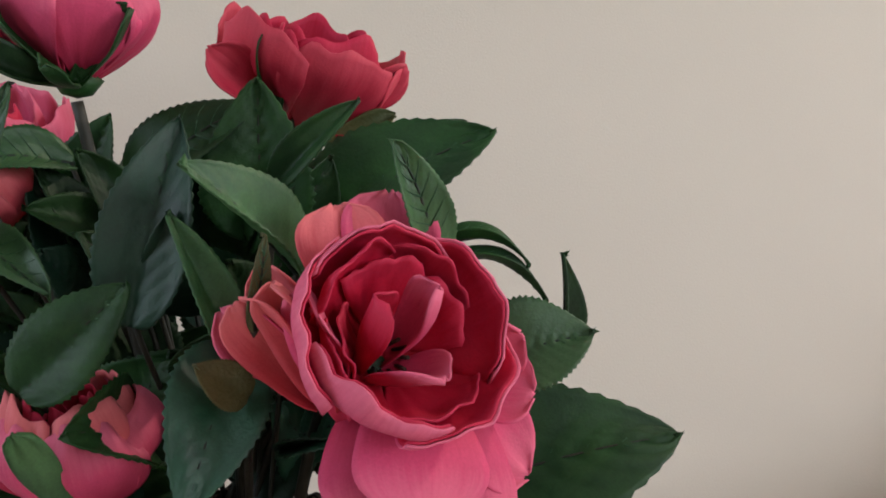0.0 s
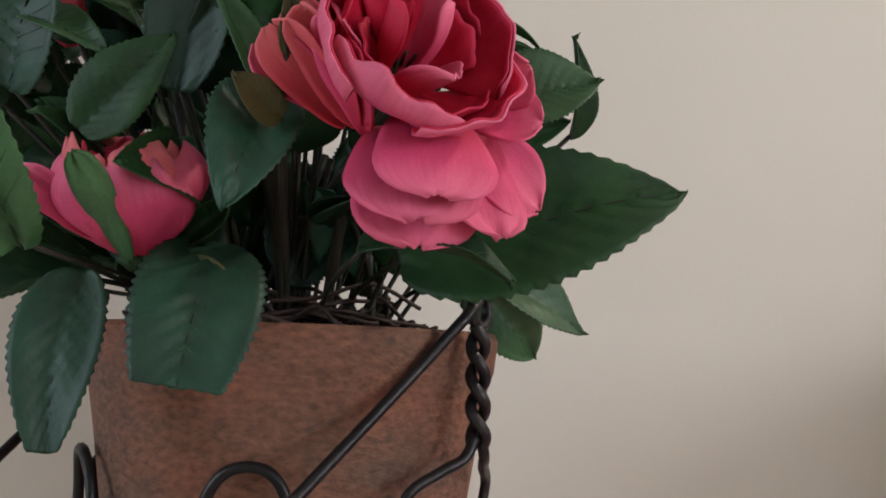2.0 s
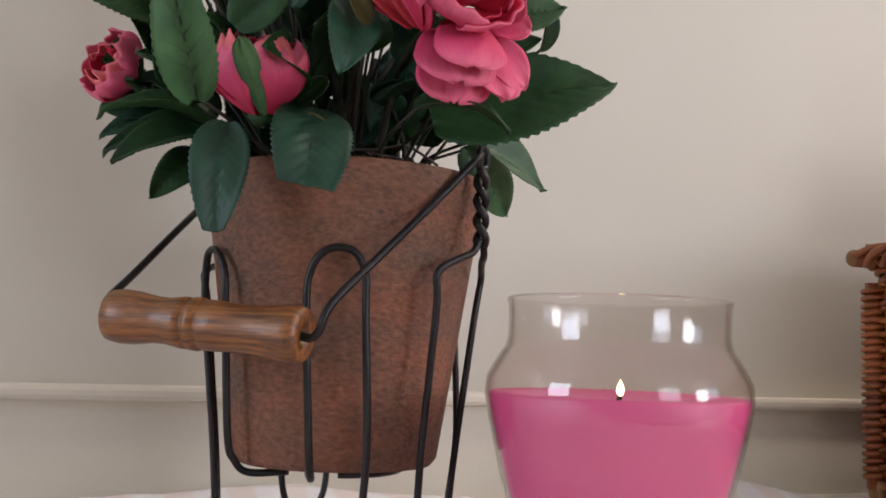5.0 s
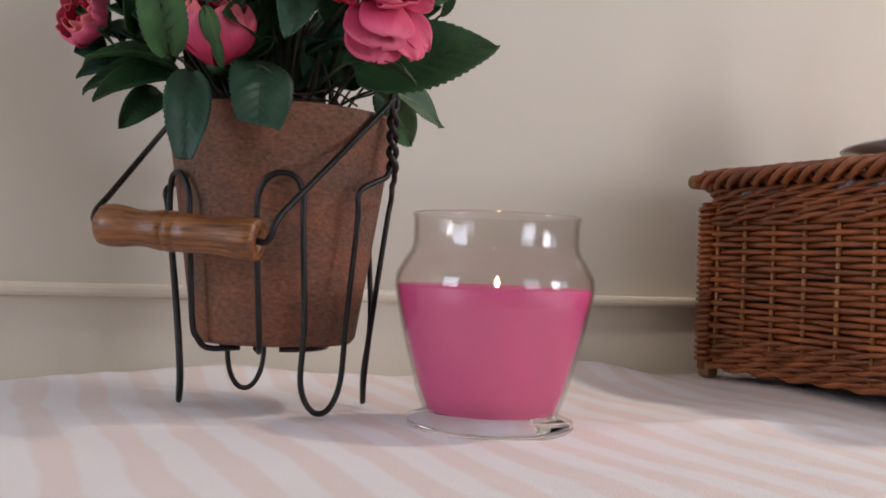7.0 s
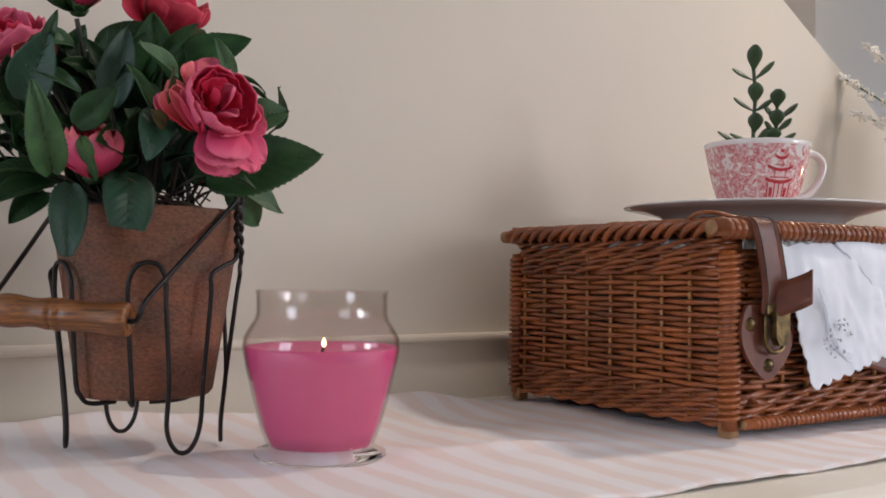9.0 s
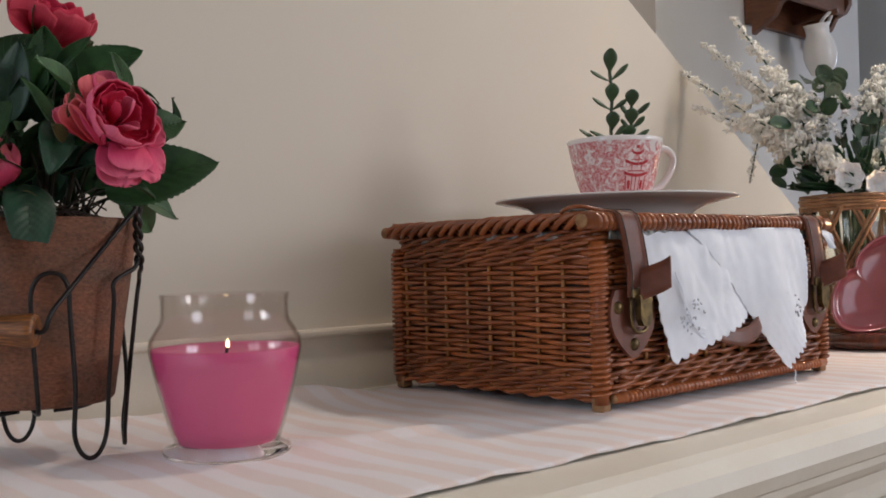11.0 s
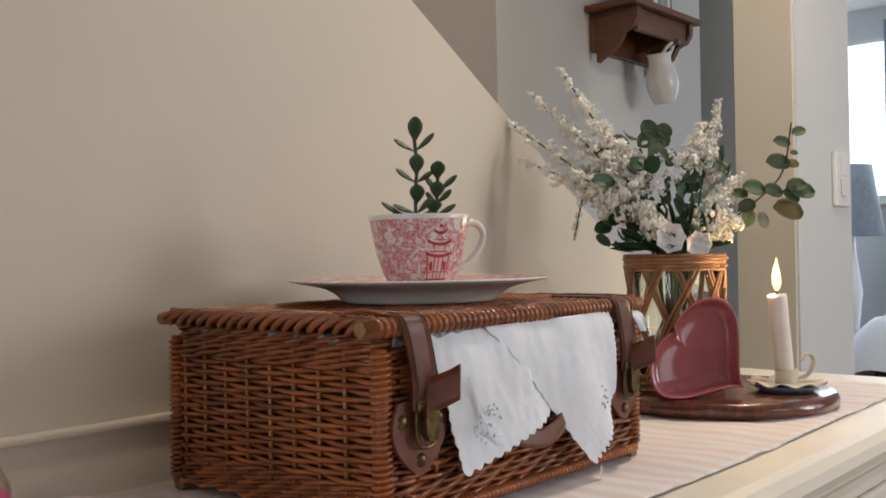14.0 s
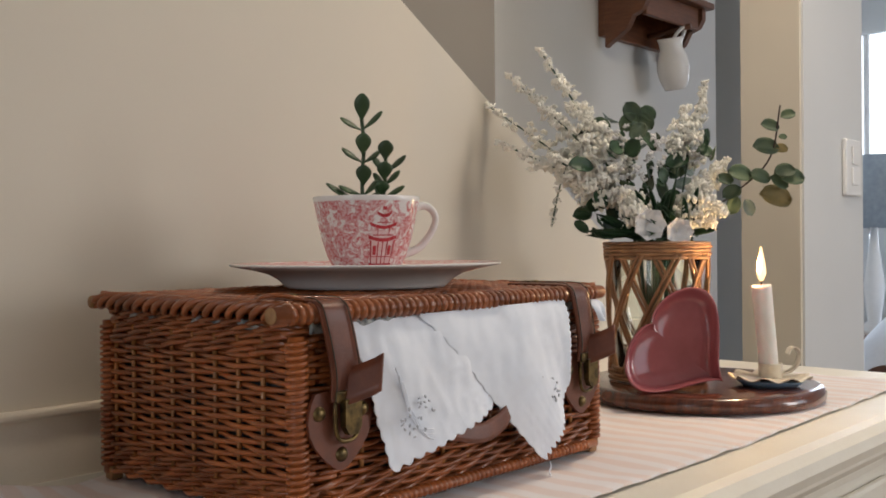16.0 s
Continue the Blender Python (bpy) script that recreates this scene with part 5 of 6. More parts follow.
leaf((0.012, 0.330, 1.028), (-0.012, 0.322, 1.004), 0.021, M_LEAF, (-0.2, -0.9, 0.3), 0.15, 0.08, 31)
leaf((0.020, 0.315, 1.037), (-0.034, 0.300, 1.020), 0.022, M_LEAF, (0, -0.7, 0.7), 0.15, 0.12, 32)
leaf((0.005, 0.335, 1.045), (-0.036, 0.318, 1.030), 0.020, M_LEAFT, (0, -0.7, 0.7), 0.15, 0.1, 33)
leaf((0.060, 0.206, 1.064), (0.0475, 0.196, 1.071), 0.011, M_OLIVE, (0, -0.95, 0.1), 0.1, 0.02, 34)
leaf((0.060, 0.200, 1.078), (0.0605, 0.192, 1.098), 0.005, M_OLIVE, (0.3, -0.95, 0.1), 0.1, 0.02, 35)
leaf((0.018, 0.272, 1.122), (-0.012, 0.262, 1.118), 0.016, M_LEAFL, (-0.3, -0.8, 0.4), 0.2, 0.1, 36)
leaf((-0.002, 0.262, 1.108), (0.003, 0.250, 1.138), 0.009, M_LEAFL, (-0.3, -0.9, 0.2), 0.3, 0.1, 37)
leaf((0.103, 0.262, 1.118), (0.128, 0.262, 1.142), 0.018, M_LEAF, (0.1, -0.9, 0.3), 0.2, 0.05, 38)
# leaves deep inside the bush
r = random.Random(77)
for i in range(46):
    a, el = r.uniform(0, 6.28), r.uniform(-0.25, 1.2)
    c = Vector((0.055 + 0.045 * math.cos(a) * math.cos(el), 0.292 + 0.04 * math.sin(a) * math.cos(el), 1.055 + 0.05 * math.sin(el)))
    d = (c - Vector((0.06, 0.30, 1.03))).normalized()
    tip = c + (d + Vector((r.uniform(-0.4, 0.4), -0.2, r.uniform(-0.3, 0.4)))).normalized() * r.uniform(0.025, 0.04)
    tip.x = min(tip.x, 0.118)
    leaf(c, tip, r.uniform(0.018, 0.027), (M_LEAF, M_LEAF, M_LEAFT)[i % 3], (r.uniform(-0.5, 0.5), -0.9, 0.5), 0.18, 0.1, 100 + i, i % 3 == 0)
for i in range(26):
    c = Vector((r.uniform(0.03, 0.11), r.uniform(0.275, 0.325), r.uniform(1.022, 1.06)))
    tip = c + Vector((r.uniform(-0.02, 0.02), r.uniform(-0.02, 0.0), r.uniform(0.012, 0.03)))
    leaf(c, tip, r.uniform(0.018, 0.026), (M_LEAF, M_LEAFT)[i % 2], (r.uniform(-0.5, 0.5), -0.9, 0.3), 0.18, 0.1, 200 + i, False)
for i in range(34):
    c = Vector((r.uniform(-0.022, 0.055), r.uniform(0.30, 0.345), r.uniform(1.05, 1.10)))
    tip = c + Vector((r.uniform(-0.025, 0.015), r.uniform(-0.02, 0.0), r.uniform(-0.005, 0.022)))
    leaf(c, tip, r.uniform(0.020, 0.028), (M_LEAF, M_LEAFT)[i % 2], (r.uniform(-0.5, 0.5), -0.9, 0.3), 0.18, 0.1, 300 + i, False)
# stems
for x, y, z in ((0.0865, 0.203, 1.070), (0.029, 0.255, 1.030), (0.084, 0.315, 1.142), (0.018, 0.264, 1.138), (-0.006, 0.35, 1.115), (-0.016, 0.335, 1.06), (0.005, 0.287, 1.10)):
    root = (CX + (x - CX) * 0.28, CY + (y - CY) * 0.25, 0.995)
    part("rose_stem", tube(B(), smooth_line([(x, y + 0.002, z), (CX + (x - CX) * 0.75, CY + (y - CY) * 0.5, 0.5 * z + 0.52), root], 8), 0.0017, 7), M_STEM, roses)
for i in range(14):
    a, rr = r.uniform(0, 6.28), 0.028 * math.sqrt(r.random())
    p = Vector((CX + rr * math.cos(a), CY + rr * math.sin(a), 0.998))
    part("stalk", tube(B(), smooth_line([p, p + Vector((r.uniform(-0.006, 0.006), r.uniform(-0.006, 0.006), 0.03)), p + Vector((r.uniform(-0.02, 0.02), r.uniform(-0.02, 0.01), 0.07))], 5), 0.0012, 6), M_STEM, roses)
nest = thing("twig_nest", "dark brown tangled twig filling in the pot mouth", "twigs", (CX, CY, 1.0))
bm = B()
for i in range(170):
    a = r.uniform(0, 6.28)
    rad = r.uniform(0.02, 0.056)
    z = r.uniform(1.001, 1.0165) + (0.006 if rad < 0.045 else 0)
    span = r.uniform(0.5, 1.6)
    if i == 80:
        bm = B()
    if i < 80:
        bm = B()
    tube(bm, smooth_line([(CX + (rad + r.uniform(-0.012, 0.004)) * math.cos(a + span * k / 3), CY + (rad + r.uniform(-0.012, 0.004)) * math.sin(a + span * k / 3), z + r.uniform(-0.004, 0.008)) for k in range(4)], 4), 0.0007, 5)
    if i < 80:
        part("twig", bm, M_TWIG, nest)
part("twig_tangle", bm, M_TWIG, nest, kind="stuff")

# ---- board with vase, heart dish and candle ----
M_BOARD = mat("dark_varnished_wood", (0.14, 0.036, 0.015), (0.06, 0.017, 0.009), 0.22, 26, 0.12, 140, fine_mix=0.3, stretch=(1, 5, 1), coat=0.5)
BX, BY = 1.222, 0.185
bm = B()
bprof = [(0, 0.0), (0.150, 0.0), (0.158, 0.004), (0.160, 0.012), (0.156, 0.020), (0.150, 0.0222), (0, 0.0222)]
lathe(bm, bprof, (BX, BY, 0.8495), 72, wobble=0.035)
board = solo("wooden_board", bm, M_BOARD, "dark glossy round wooden board with uneven edge", "board", smooth=True)
BT = 0.8722

VX, VY = 1.195, 0.235
vase = thing("flower_vase", "clear glass vase bound with woven rattan lattice", "vase", (VX, VY, BT))
M_RATTAN = mat("natural_rattan", (0.38, 0.20, 0.09), (0.24, 0.115, 0.05), 0.5, 60, 0.3, 500, vary=0.2)
M_VGLASS = glass("vase_glass", (0.93, 0.97, 0.94))
part("glass", lathe(B(), [(0, 0), (0.052, 0), (0.056, 0.003), (0.058, 0.1), (0.061, 0.18), (0.060, 0.182), (0.058, 0.18), (0.055, 0.1), (0.052, 0.008), (0, 0.008)], (VX, VY, BT), 48), M_VGLASS, vase).visible_shadow = False


def vr(z):
    return 0.0615 + 0.006 * (z / 0.18) ** 2 + 0.002


for z0, nrow in ((0.166, 5), (0.004, 4)):
    for k in range(nrow):
        z = z0 + 0.0048 * k
        pts = [(VX + (vr(z) + 0.0018 * math.cos(8 * a + k * math.pi)) * math.cos(a), VY + (vr(z) + 0.0018 * math.cos(8 * a + k * math.pi)) * math.sin(a), BT + z) for a in (2 * math.pi * i / 96 for i in range(96))]
        part("rattan_band", tube(B(), pts, 0.0026, 6, True), M_RATTAN, vase)
for i in range(9):
    for s in (-1, 1):
        for off in (-0.045, 0.045):
            pts = []
            for k in range(19):
                t = k / 18
                a = 2 * math.pi * i / 9 + s * (t - 0.5) * 1.15 + off
                z = 0.012 + t * 0.158
                rr = vr(z) + 0.0012 * s
                pts.append((VX + rr * math.cos(a), VY + rr * math.sin(a), BT + z))
            part("rattan_strip", tube(B(), pts, 0.0024, 6), M_RATTAN, vase)
M_GSTEM = mat("dark_green_stem", (0.032, 0.085, 0.03), (0.016, 0.045, 0.02), 0.5, 60, 0.2, 400)
M_BLOSSOM = mat("cream_blossom", (0.90, 0.88, 0.80), (0.87, 0.83, 0.72), 0.8, 90, 0.4, 900, vary=0.08)
M_WBLOOM = mat("white_petal", (0.78, 0.77, 0.75), (0.72, 0.71, 0.70), 0.7, 90, 0.3, 900, vary=0.06)
M_EUC = mat("eucalyptus_leaf", (0.085, 0.115, 0.05), (0.05, 0.085, 0.045), 0.6, 60, 0.3, 700, vary=0.35)
M_EUCY = mat("yellowed_eucalyptus_leaf", (0.24, 0.17, 0.05), (0.16, 0.13, 0.045), 0.6, 60, 0.3, 700, vary=0.2)
M_GREY = mat("grey_green_leaf", (0.20, 0.25, 0.23), (0.12, 0.17, 0.15), 0.7, 60, 0.3, 700, vary=0.2)
bouquet = thing("white_flower_bouquet", "white artificial blossom sprays with eucalyptus in the vase", "flowers", (VX, VY, 1.05))


def vp(rr, z, f=0.0):
    """A place by its offset across and above the vase mouth, and towards the room."""
    return Vector((VX, VY, 1.06 + z)) + R_ * rr + F_ * f


for i in range(16):
    a = i * 2.4
    q = 0.035 * math.sqrt((i + 0.5) / 16)
    part("stem", tube(B(), smooth_line([(VX + q * math.cos(a), VY + q * math.sin(a), 0.885), (VX - q * math.sin(a) * 0.6, VY + q * math.cos(a) * 0.6, 0.97), (VX + q * math.cos(a + 2), VY + q * math.sin(a + 2), 1.07)], 5), 0.0022, 6), M_GSTEM, bouquet)


def floret(bm, p, s, r):
    for k in range(5):
        a = k * 1.26 + r.uniform(-0.4, 0.4)
        q = p + Vector((math.cos(a), math.sin(a), r.uniform(-0.5, 0.5))) * s * 0.55
        bmesh.ops.create_icosphere(bm, subdivisions=1, radius=s * r.uniform(0.5, 0.75), matrix=Matrix.Translation(q) @ Euler((r.uniform(0, 6), r.uniform(0, 6), r.uniform(0, 6))).to_matrix().to_4x4() @ Matrix.Diagonal((1.1, 0.6, 0.28, 1)))


def spray(tip, base, dense, seed, material=None, start=0.26, size=0.0098):
    r = random.Random(seed)
    mid = tip.lerp(base, 0.5) + Vector((0, 0, 0.012))
    line = smooth_line([base, mid, tip], 14)
    st = part("spray", tube(B(), line, 0.0012, 6), M_GSTEM, bouquet, "cream blossom spray")
    bm = B()
    n = len(line)
    for i in range(int(n * start), n):
        t = (i / n - start) / (1 - start)
        width = (0.025 * (1 - t) ** 0.8 + 0.003) * dense
        for k in range(3 + int(9 * (1 - t) * dense)):
            v = Vector((r.gauss(0, 1), r.gauss(0, 1), r.gauss(0, 0.6)))
            clump = noise.noise((i * 0.55 + seed * 7.0, seed, k // 4))
            if clump < -0.12 and t < 0.8:
                continue
            floret(bm, line[i] + v.normalized() * width * r.uniform(0.2, 1.0) * (1 + clump), size * (1 - 0.45 * t) * r.uniform(0.7, 1.15), r)
    part("blossoms", bm, material or M_BLOSSOM, st, kind="stuff")


spray(vp(-0.228, 0.195, -0.052), vp(-0.03, 0.02, -0.01), 0.75, 1)
spray(vp(-0.157, 0.266, -0.02), vp(-0.02, 0.02), 0.8, 2)
spray(vp(-0.198, 0.231, -0.03), vp(-0.02, 0.03, 0.01), 0.8, 3)
spray(vp(-0.215, 0.140, -0.03), vp(-0.03, 0.02, 0.01), 0.7, 4)
spray(vp(-0.145, 0.175, 0.0), vp(-0.02, 0.02, 0.01), 1.1, 5, start=0.35)
spray(vp(-0.10, 0.19, -0.02), vp(-0.02, 0.02, 0.0), 1.0, 6, start=0.4)
spray(vp(-0.150, 0.115, 0.02), vp(-0.02, 0.01, 0.02), 0.9, 7, start=0.4)
spray(vp(-0.145, 0.022, 0.0), vp(-0.12, 0.11, 0.0), 0.45, 8, start=0.2, size=0.004)
spray(vp(0.072, 0.218, -0.01), vp(0.03, 0.03, 0.0), 0.6, 9, start=0.4)
spray(vp(0.045, 0.185, 0.0), vp(0.02, 0.03, 0.0), 0.9, 10, start=0.5)
spray(vp(0.092, 0.11, 0.02), vp(0.03, 0.02, 0.02), 0.6, 11, start=0.35)
spray(vp(0.075, 0.045, 0.035), vp(0.03, 0.01, 0.03), 1.0, 12, start=0.25)
spray(vp(0.055, 0.075, 0.04), vp(0.03, 0.01, 0.03), 0.9, 13, start=0.25)
spray(vp(-0.055, 0.065, 0.045), vp(-0.03, 0.0, 0.04), 0.8, 14, start=0.3)


def disc_leaf(p, ln, w, across, face, material, parent=None):
    p = Vector(p)
    a = Vector(across).normalized()
    nrm = (Vector(face) - a * Vector(face).dot(a)).normalized()
    sd = a.cross(nrm)

    def f(u, v):
        s = 2 * u - 1
        ww = math.sqrt(max(0.0, 1 - (2 * v - 1) ** 2)) if 0 < v < 1 else 0.08
        return p + a * ln * v + sd * s * w / 2 * ww + nrm * (0.1 * ln * s * s + 0.06 * ln * math.sin(3 * v))

    part("leaf", thick(grid(B(), 6, 8, f), 0.0006), material, parent or bouquet)


def rose_bloom(c, s):
    """A white open bloom of a few broad petals."""
    hub = part("white_bloom", lathe(B(), [(0, 0), (0.004, 0.001), (0.003, 0.006), (0, 0.007)], c, 10), M_BLOSSOM, bouquet, "open white bloom")
    for k in range(7):
        a = k * 0.9
        out = (R_ * math.cos(a) + Vector((0, 0, 1)) * math.sin(a))
        disc_leaf(c, s, s * 0.8, out + F_ * 0.7, F_ * 1.0 - out * 0.4, M_WBLOOM, hub)


rose_bloom(vp(-0.028, 0.022, 0.05), 0.028)
rose_bloom(vp(0.012, 0.012, 0.05), 0.024)
rose_bloom(vp(-0.05, 0.06, 0.03), 0.02)
r = random.Random(5)
for i in range(78):
    c = vp(r.uniform(-0.10, 0.07), r.uniform(0.0, 0.17) * (1 - 0.2 * abs(i % 3 - 1)), r.uniform(-0.04, 0.035))
    disc_leaf(c, r.uniform(0.022, 0.038), r.uniform(0.014, 0.026), (r.uniform(-1, 1), r.uniform(-0.6, 0.6), r.uniform(-0.2, 1)), F_ + Vector((r.uniform(-0.5, 0.5), 0, 0.4)), (M_GSTEM, M_EUC, M_GSTEM, M_GSTEM, M_GREY)[i % 5])
for i in range(52):
    a = vp(r.uniform(-0.05, 0.04), 0.01, r.uniform(0.0, 0.04))
    disc_leaf(a, r.uniform(0.04, 0.075), r.uniform(0.006, 0.011), R_ * r.uniform(-1.2, 0.5) + Vector((0, 0, r.uniform(-0.15, 1.0))) + F_ * 0.3, F_, M_GSTEM)
for i in range(18):
    a = vp(r.uniform(-0.07, 0.07), r.uniform(0.05, 0.15), r.uniform(0.0, 0.03))
    bm = B()
    for k in range(4):
        floret(bm, a + Vector((r.gauss(0, 0.008), r.gauss(0, 0.008), r.gauss(0, 0.008))), 0.005, r)
    part("blossom", bm, M_WBLOOM, bouquet, kind="stuff")
# eucalyptus sprig reaching out beside the candle
e0 = vp(0.05, 0.03, 0.02)
sprig = smooth_line([e0, vp(0.10, 0.065, 0.03), vp(0.145, 0.11, 0.035), vp(0.158, 0.18, 0.04)], 8)
eu = part("eucalyptus_sprig", tube(B(), sprig, 0.0012, 6), M_TWIG, bouquet, "eucalyptus sprig with round leaves")
for rr, z, dx, dz, ln, m in ((0.160, 0.165, 0.6, 0.15, 0.021, M_EUC), (0.158, 0.150, -1, 0.2, 0.026, M_EUC), (0.157, 0.138, 1, 0.0, 0.012, M_EUC), (0.157, 0.122, -1, 0.1, 0.036, M_EUC), (0.150, 0.122, 1, 0.0, 0.02, M_EUCY), (0.150, 0.09, 1, 0.1, 0.03, M_EUC), (0.156, 0.085, 1, -0.1, 0.036, M_EUC),
                             (0.145, 0.085, 0.8, -0.5, 0.028, M_EUC), (0.145, 0.08, -1, 0.3, 0.030, M_EUC), (0.130, 0.062, 1, -0.25, 0.045, M_EUCY), (0.120, 0.085, -1, 0.2, 0.034, M_EUC), (0.105, 0.07, -0.8, -0.4, 0.028, M_EUC), (0.098, 0.06, -0.3, -1, 0.026, M_EUC), (0.11, 0.055, 0.4, -1, 0.024, M_GREY), (0.095, 0.08, -1, 0.1, 0.024, M_EUC)):
    disc_leaf(vp(rr, z, 0.035), ln, ln * 0.75, R_ * dx + Vector((0, 0, dz)), F_ + Vector((0, 0, 0.5)), m, eu)
for rr, z, ln in ((-0.045, 0.155, 0.03), (-0.02, 0.165, 0.032), (0.0, 0.155, 0.028), (-0.06, 0.15, 0.03), (0.005, 0.17, 0.026)):
    disc_leaf(vp(rr, z, -0.02), ln, ln * 0.8, R_ * r.uniform(-1, 1) + Vector((0, 0, 0.5)), F_, M_EUC)

# heart dish
M_HEART = mat("rose_pink_glaze", (0.37, 0.105, 0.115), (0.31, 0.08, 0.09), 0.12, 22, 0.12, 70, fine_mix=0.1, coat=0.4)
HC = Vector((1.124, 0.157, 0.9365))
lean = radians(12)
nrm = (F_ * math.cos(lean) + Vector((0, 0, 1)) * math.sin(lean)).normalized()
hz = nrm.cross(R_)
hz = hz if hz.z > 0 else -hz
hy = R_ * -0.755 + hz * 0.656
hx = R_ * 0.656 + hz * 0.755
HC = HC - R_ * 0.005


def heart_at(t, s):
    x = 16 * math.sin(t) ** 3
    y = 13.5 * math.cos(t) - 2.9 * math.cos(2 * t) - 1.2 * math.cos(3 * t) - 0.5 * math.cos(4 * t) + 1.2
    return HC + (hx * x * 1.02 + hy * y * 0.95) * 0.0048 * s


# the dish stands on the board
HC.z += BT - min((heart_at(2 * math.pi * i / 90, 1.0) + nrm * 0.007).z for i in range(90))
hprof = [(0.0, -0.010), (0.45, -0.010), (0.78, -0.009), (0.86, -0.006), (0.93, 0.004), (0.955, 0.0085), (0.985, 0.0092), (1.0, 0.007), (0.985, 0.002), (0.90, -0.011), (0.84, -0.015), (0.0, -0.015)]
bm = B()
rings = [[bm.verts.new(heart_at(2 * math.pi * (i + 0.5) / 90, max(s, 0.002)) + nrm * d) for i in range(90)] for s, d in hprof]
for a, c in zip(rings, rings[1:]):
    for i in range(90):
        bm.faces.new((a[i], a[(i + 1) % 90], c[(i + 1) % 90], c[i]))
bmesh.ops.recalc_face_normals(bm, faces=bm.faces)
solo("heart_dish", bm, M_HEART, "glazed pink heart-shaped dish leaning on the vase", "dish", smooth=True)

# candle in an enamel chamberstick
QX, QY = 1.234, 0.093
holder = thing("candle_holder", "cream and blue enamel chamberstick on the board", "candle holder", (QX, QY, BT))
M_BLUE = mat("blue_grey_enamel", (0.14, 0.22, 0.30), (0.10, 0.16, 0.22), 0.3, 40, 0.1, 200)
M_CREAM = mat("cream_enamel", (0.74, 0.68, 0.55), (0.68, 0.58, 0.44), 0.3, 40, 0.1, 200)
part("saucer", lathe(B(), [(0, 0.0), (0.034, 0.0), (0.040, 0.004), (0.044, 0.008), (0.043, 0.009), (0.036, 0.006), (0, 0.005)], (QX, QY, BT), 48), M_BLUE, holder, "blue enamel saucer")


def scallop(u, v):
    a = 2 * math.pi * u
    rr = 0.012 + v * (0.038 + 0.003 * math.cos(9 * a))
    return (QX + rr * math.cos(a), QY + rr * math.sin(a), BT + 0.0105 + 0.003 * v * math.cos(9 * a + 0.6) + 0.002 * v)


part("scalloped_rim", thick(grid(B(), 90, 6, scallop, True), 0.0012), M_CREAM, holder, "wavy cream enamel rim")
part("socket", lathe(B(), [(0.0135, 0.008), (0.0145, 0.010), (0.0148, 0.026), (0.0160, 0.028), (0.0150, 0.029), (0.0132, 0.027), (0.0130, 0.010)], (QX, QY, BT), 32), M_CREAM, holder)
loop = [Vector((QX, QY, BT)) + R_ * a + Vector((0, 0, b)) for a, b in ((0.014, 0.014), (0.026, 0.017), (0.036, 0.026), (0.040, 0.040), (0.034, 0.049), (0.026, 0.048), (0.022, 0.040))]
part("loop_handle", B_ribbon(smooth_line(loop, 6), 0.006, 0.0015, F_ * 1.0), M_CREAM, holder, "curled cream enamel handle")
M_CANDLE = mat("white_candle_wax", (0.82, 0.78, 0.72), (0.78, 0.73, 0.66), 0.4, 30, 0.1, 150, sss=0.4)
candle = thing("taper_candle", "lit white candle leaning slightly in its holder", "candle", (QX, QY, BT + 0.006))
c0, c1 = Vector((QX, QY, BT + 0.006)), Vector((QX, QY, 0)) - R_ * 0.011 + Vector((0, 0, 1.0025))
lv = (c1 - c0)
part("wax", lathe(B(), [(0, 0), (0.0118, 0), (0.0122, 0.03), (0.0124, 0.09), (0.0127, lv.length - 0.004), (0.0120, lv.length), (0.0095, lv.length - 0.0015), (0, lv.length - 0.003)], c0, 32, lv.to_track_quat("Z", "Y").to_matrix().to_4x4()), M_CANDLE, candle)
part("wick", tube(B(), [c1 - Vector((0, 0, 0.003)), c1 + Vector((0.0004, 0, 0.008))], 0.0009, 6), M_WICK, candle)
M_FLAME2 = glow("taper_flame_glow", (1.0, 0.70, 0.36), 2.8)
fl = 0.046
part("flame", lathe(B(), [(0, 0), (0.0030, fl * 0.06), (0.0055, fl * 0.2), (0.0060, fl * 0.30), (0.0049, fl * 0.52), (0.0027, fl * 0.76), (0.0012, fl * 0.93), (0, fl)], c1 + Vector((0, 0, 0.004)), 20), M_FLAME2, candle, "tall burning candle flame")

# ---- hall beyond the stairs ----
M_PINE = mat("brown_stained_pine", (0.16, 0.058, 0.022), (0.10, 0.034, 0.013), 0.45, 18, 0.15, 120, stretch=(1, 1, 6), coat=0.2)
shelf = thing("wall_shelf", "brown wooden wall shelf with shaped brackets", "shelf", (2.5, 1.1, 1.63))
part("board", box(B(), (2.42, 0.97, 1.715), (2.84, 1.148, 1.735), 0.004), M_PINE, shelf, smooth=False)
part("back_board", box(B(), (2.45, 1.125, 1.60), (2.81, 1.148, 1.714), 0.003), M_PINE, shelf, smooth=False)
part("apron", box(B(), (2.47, 0.995, 1.645), (2.78, 1.01, 1.714), 0.003), M_PINE, shelf, smooth=False)
for x in (2.45, 2.785):
    out = [(x, 0.985, 1.714), (x, 0.985, 1.68), (x, 1.0, 1.655), (x, 1.03, 1.645), (x, 1.05, 1.61), (x, 1.09, 1.585), (x, 1.124, 1.565), (x, 1.124, 1.714)]
    part("bracket", extrude_outline(B(), out, (0.022, 0, 0)), M_PINE, shelf, smooth=False)
part("peg", tube(B(), [(2.70, 1.124, 1.635), (2.70, 0.98, 1.645)], 0.009, 10), M_PINE, shelf)
shelf.location.z += 0.07
jug = thing("white_jug", "white china jug hanging from the shelf peg", "jug", (2.70, 1.0, 1.5))
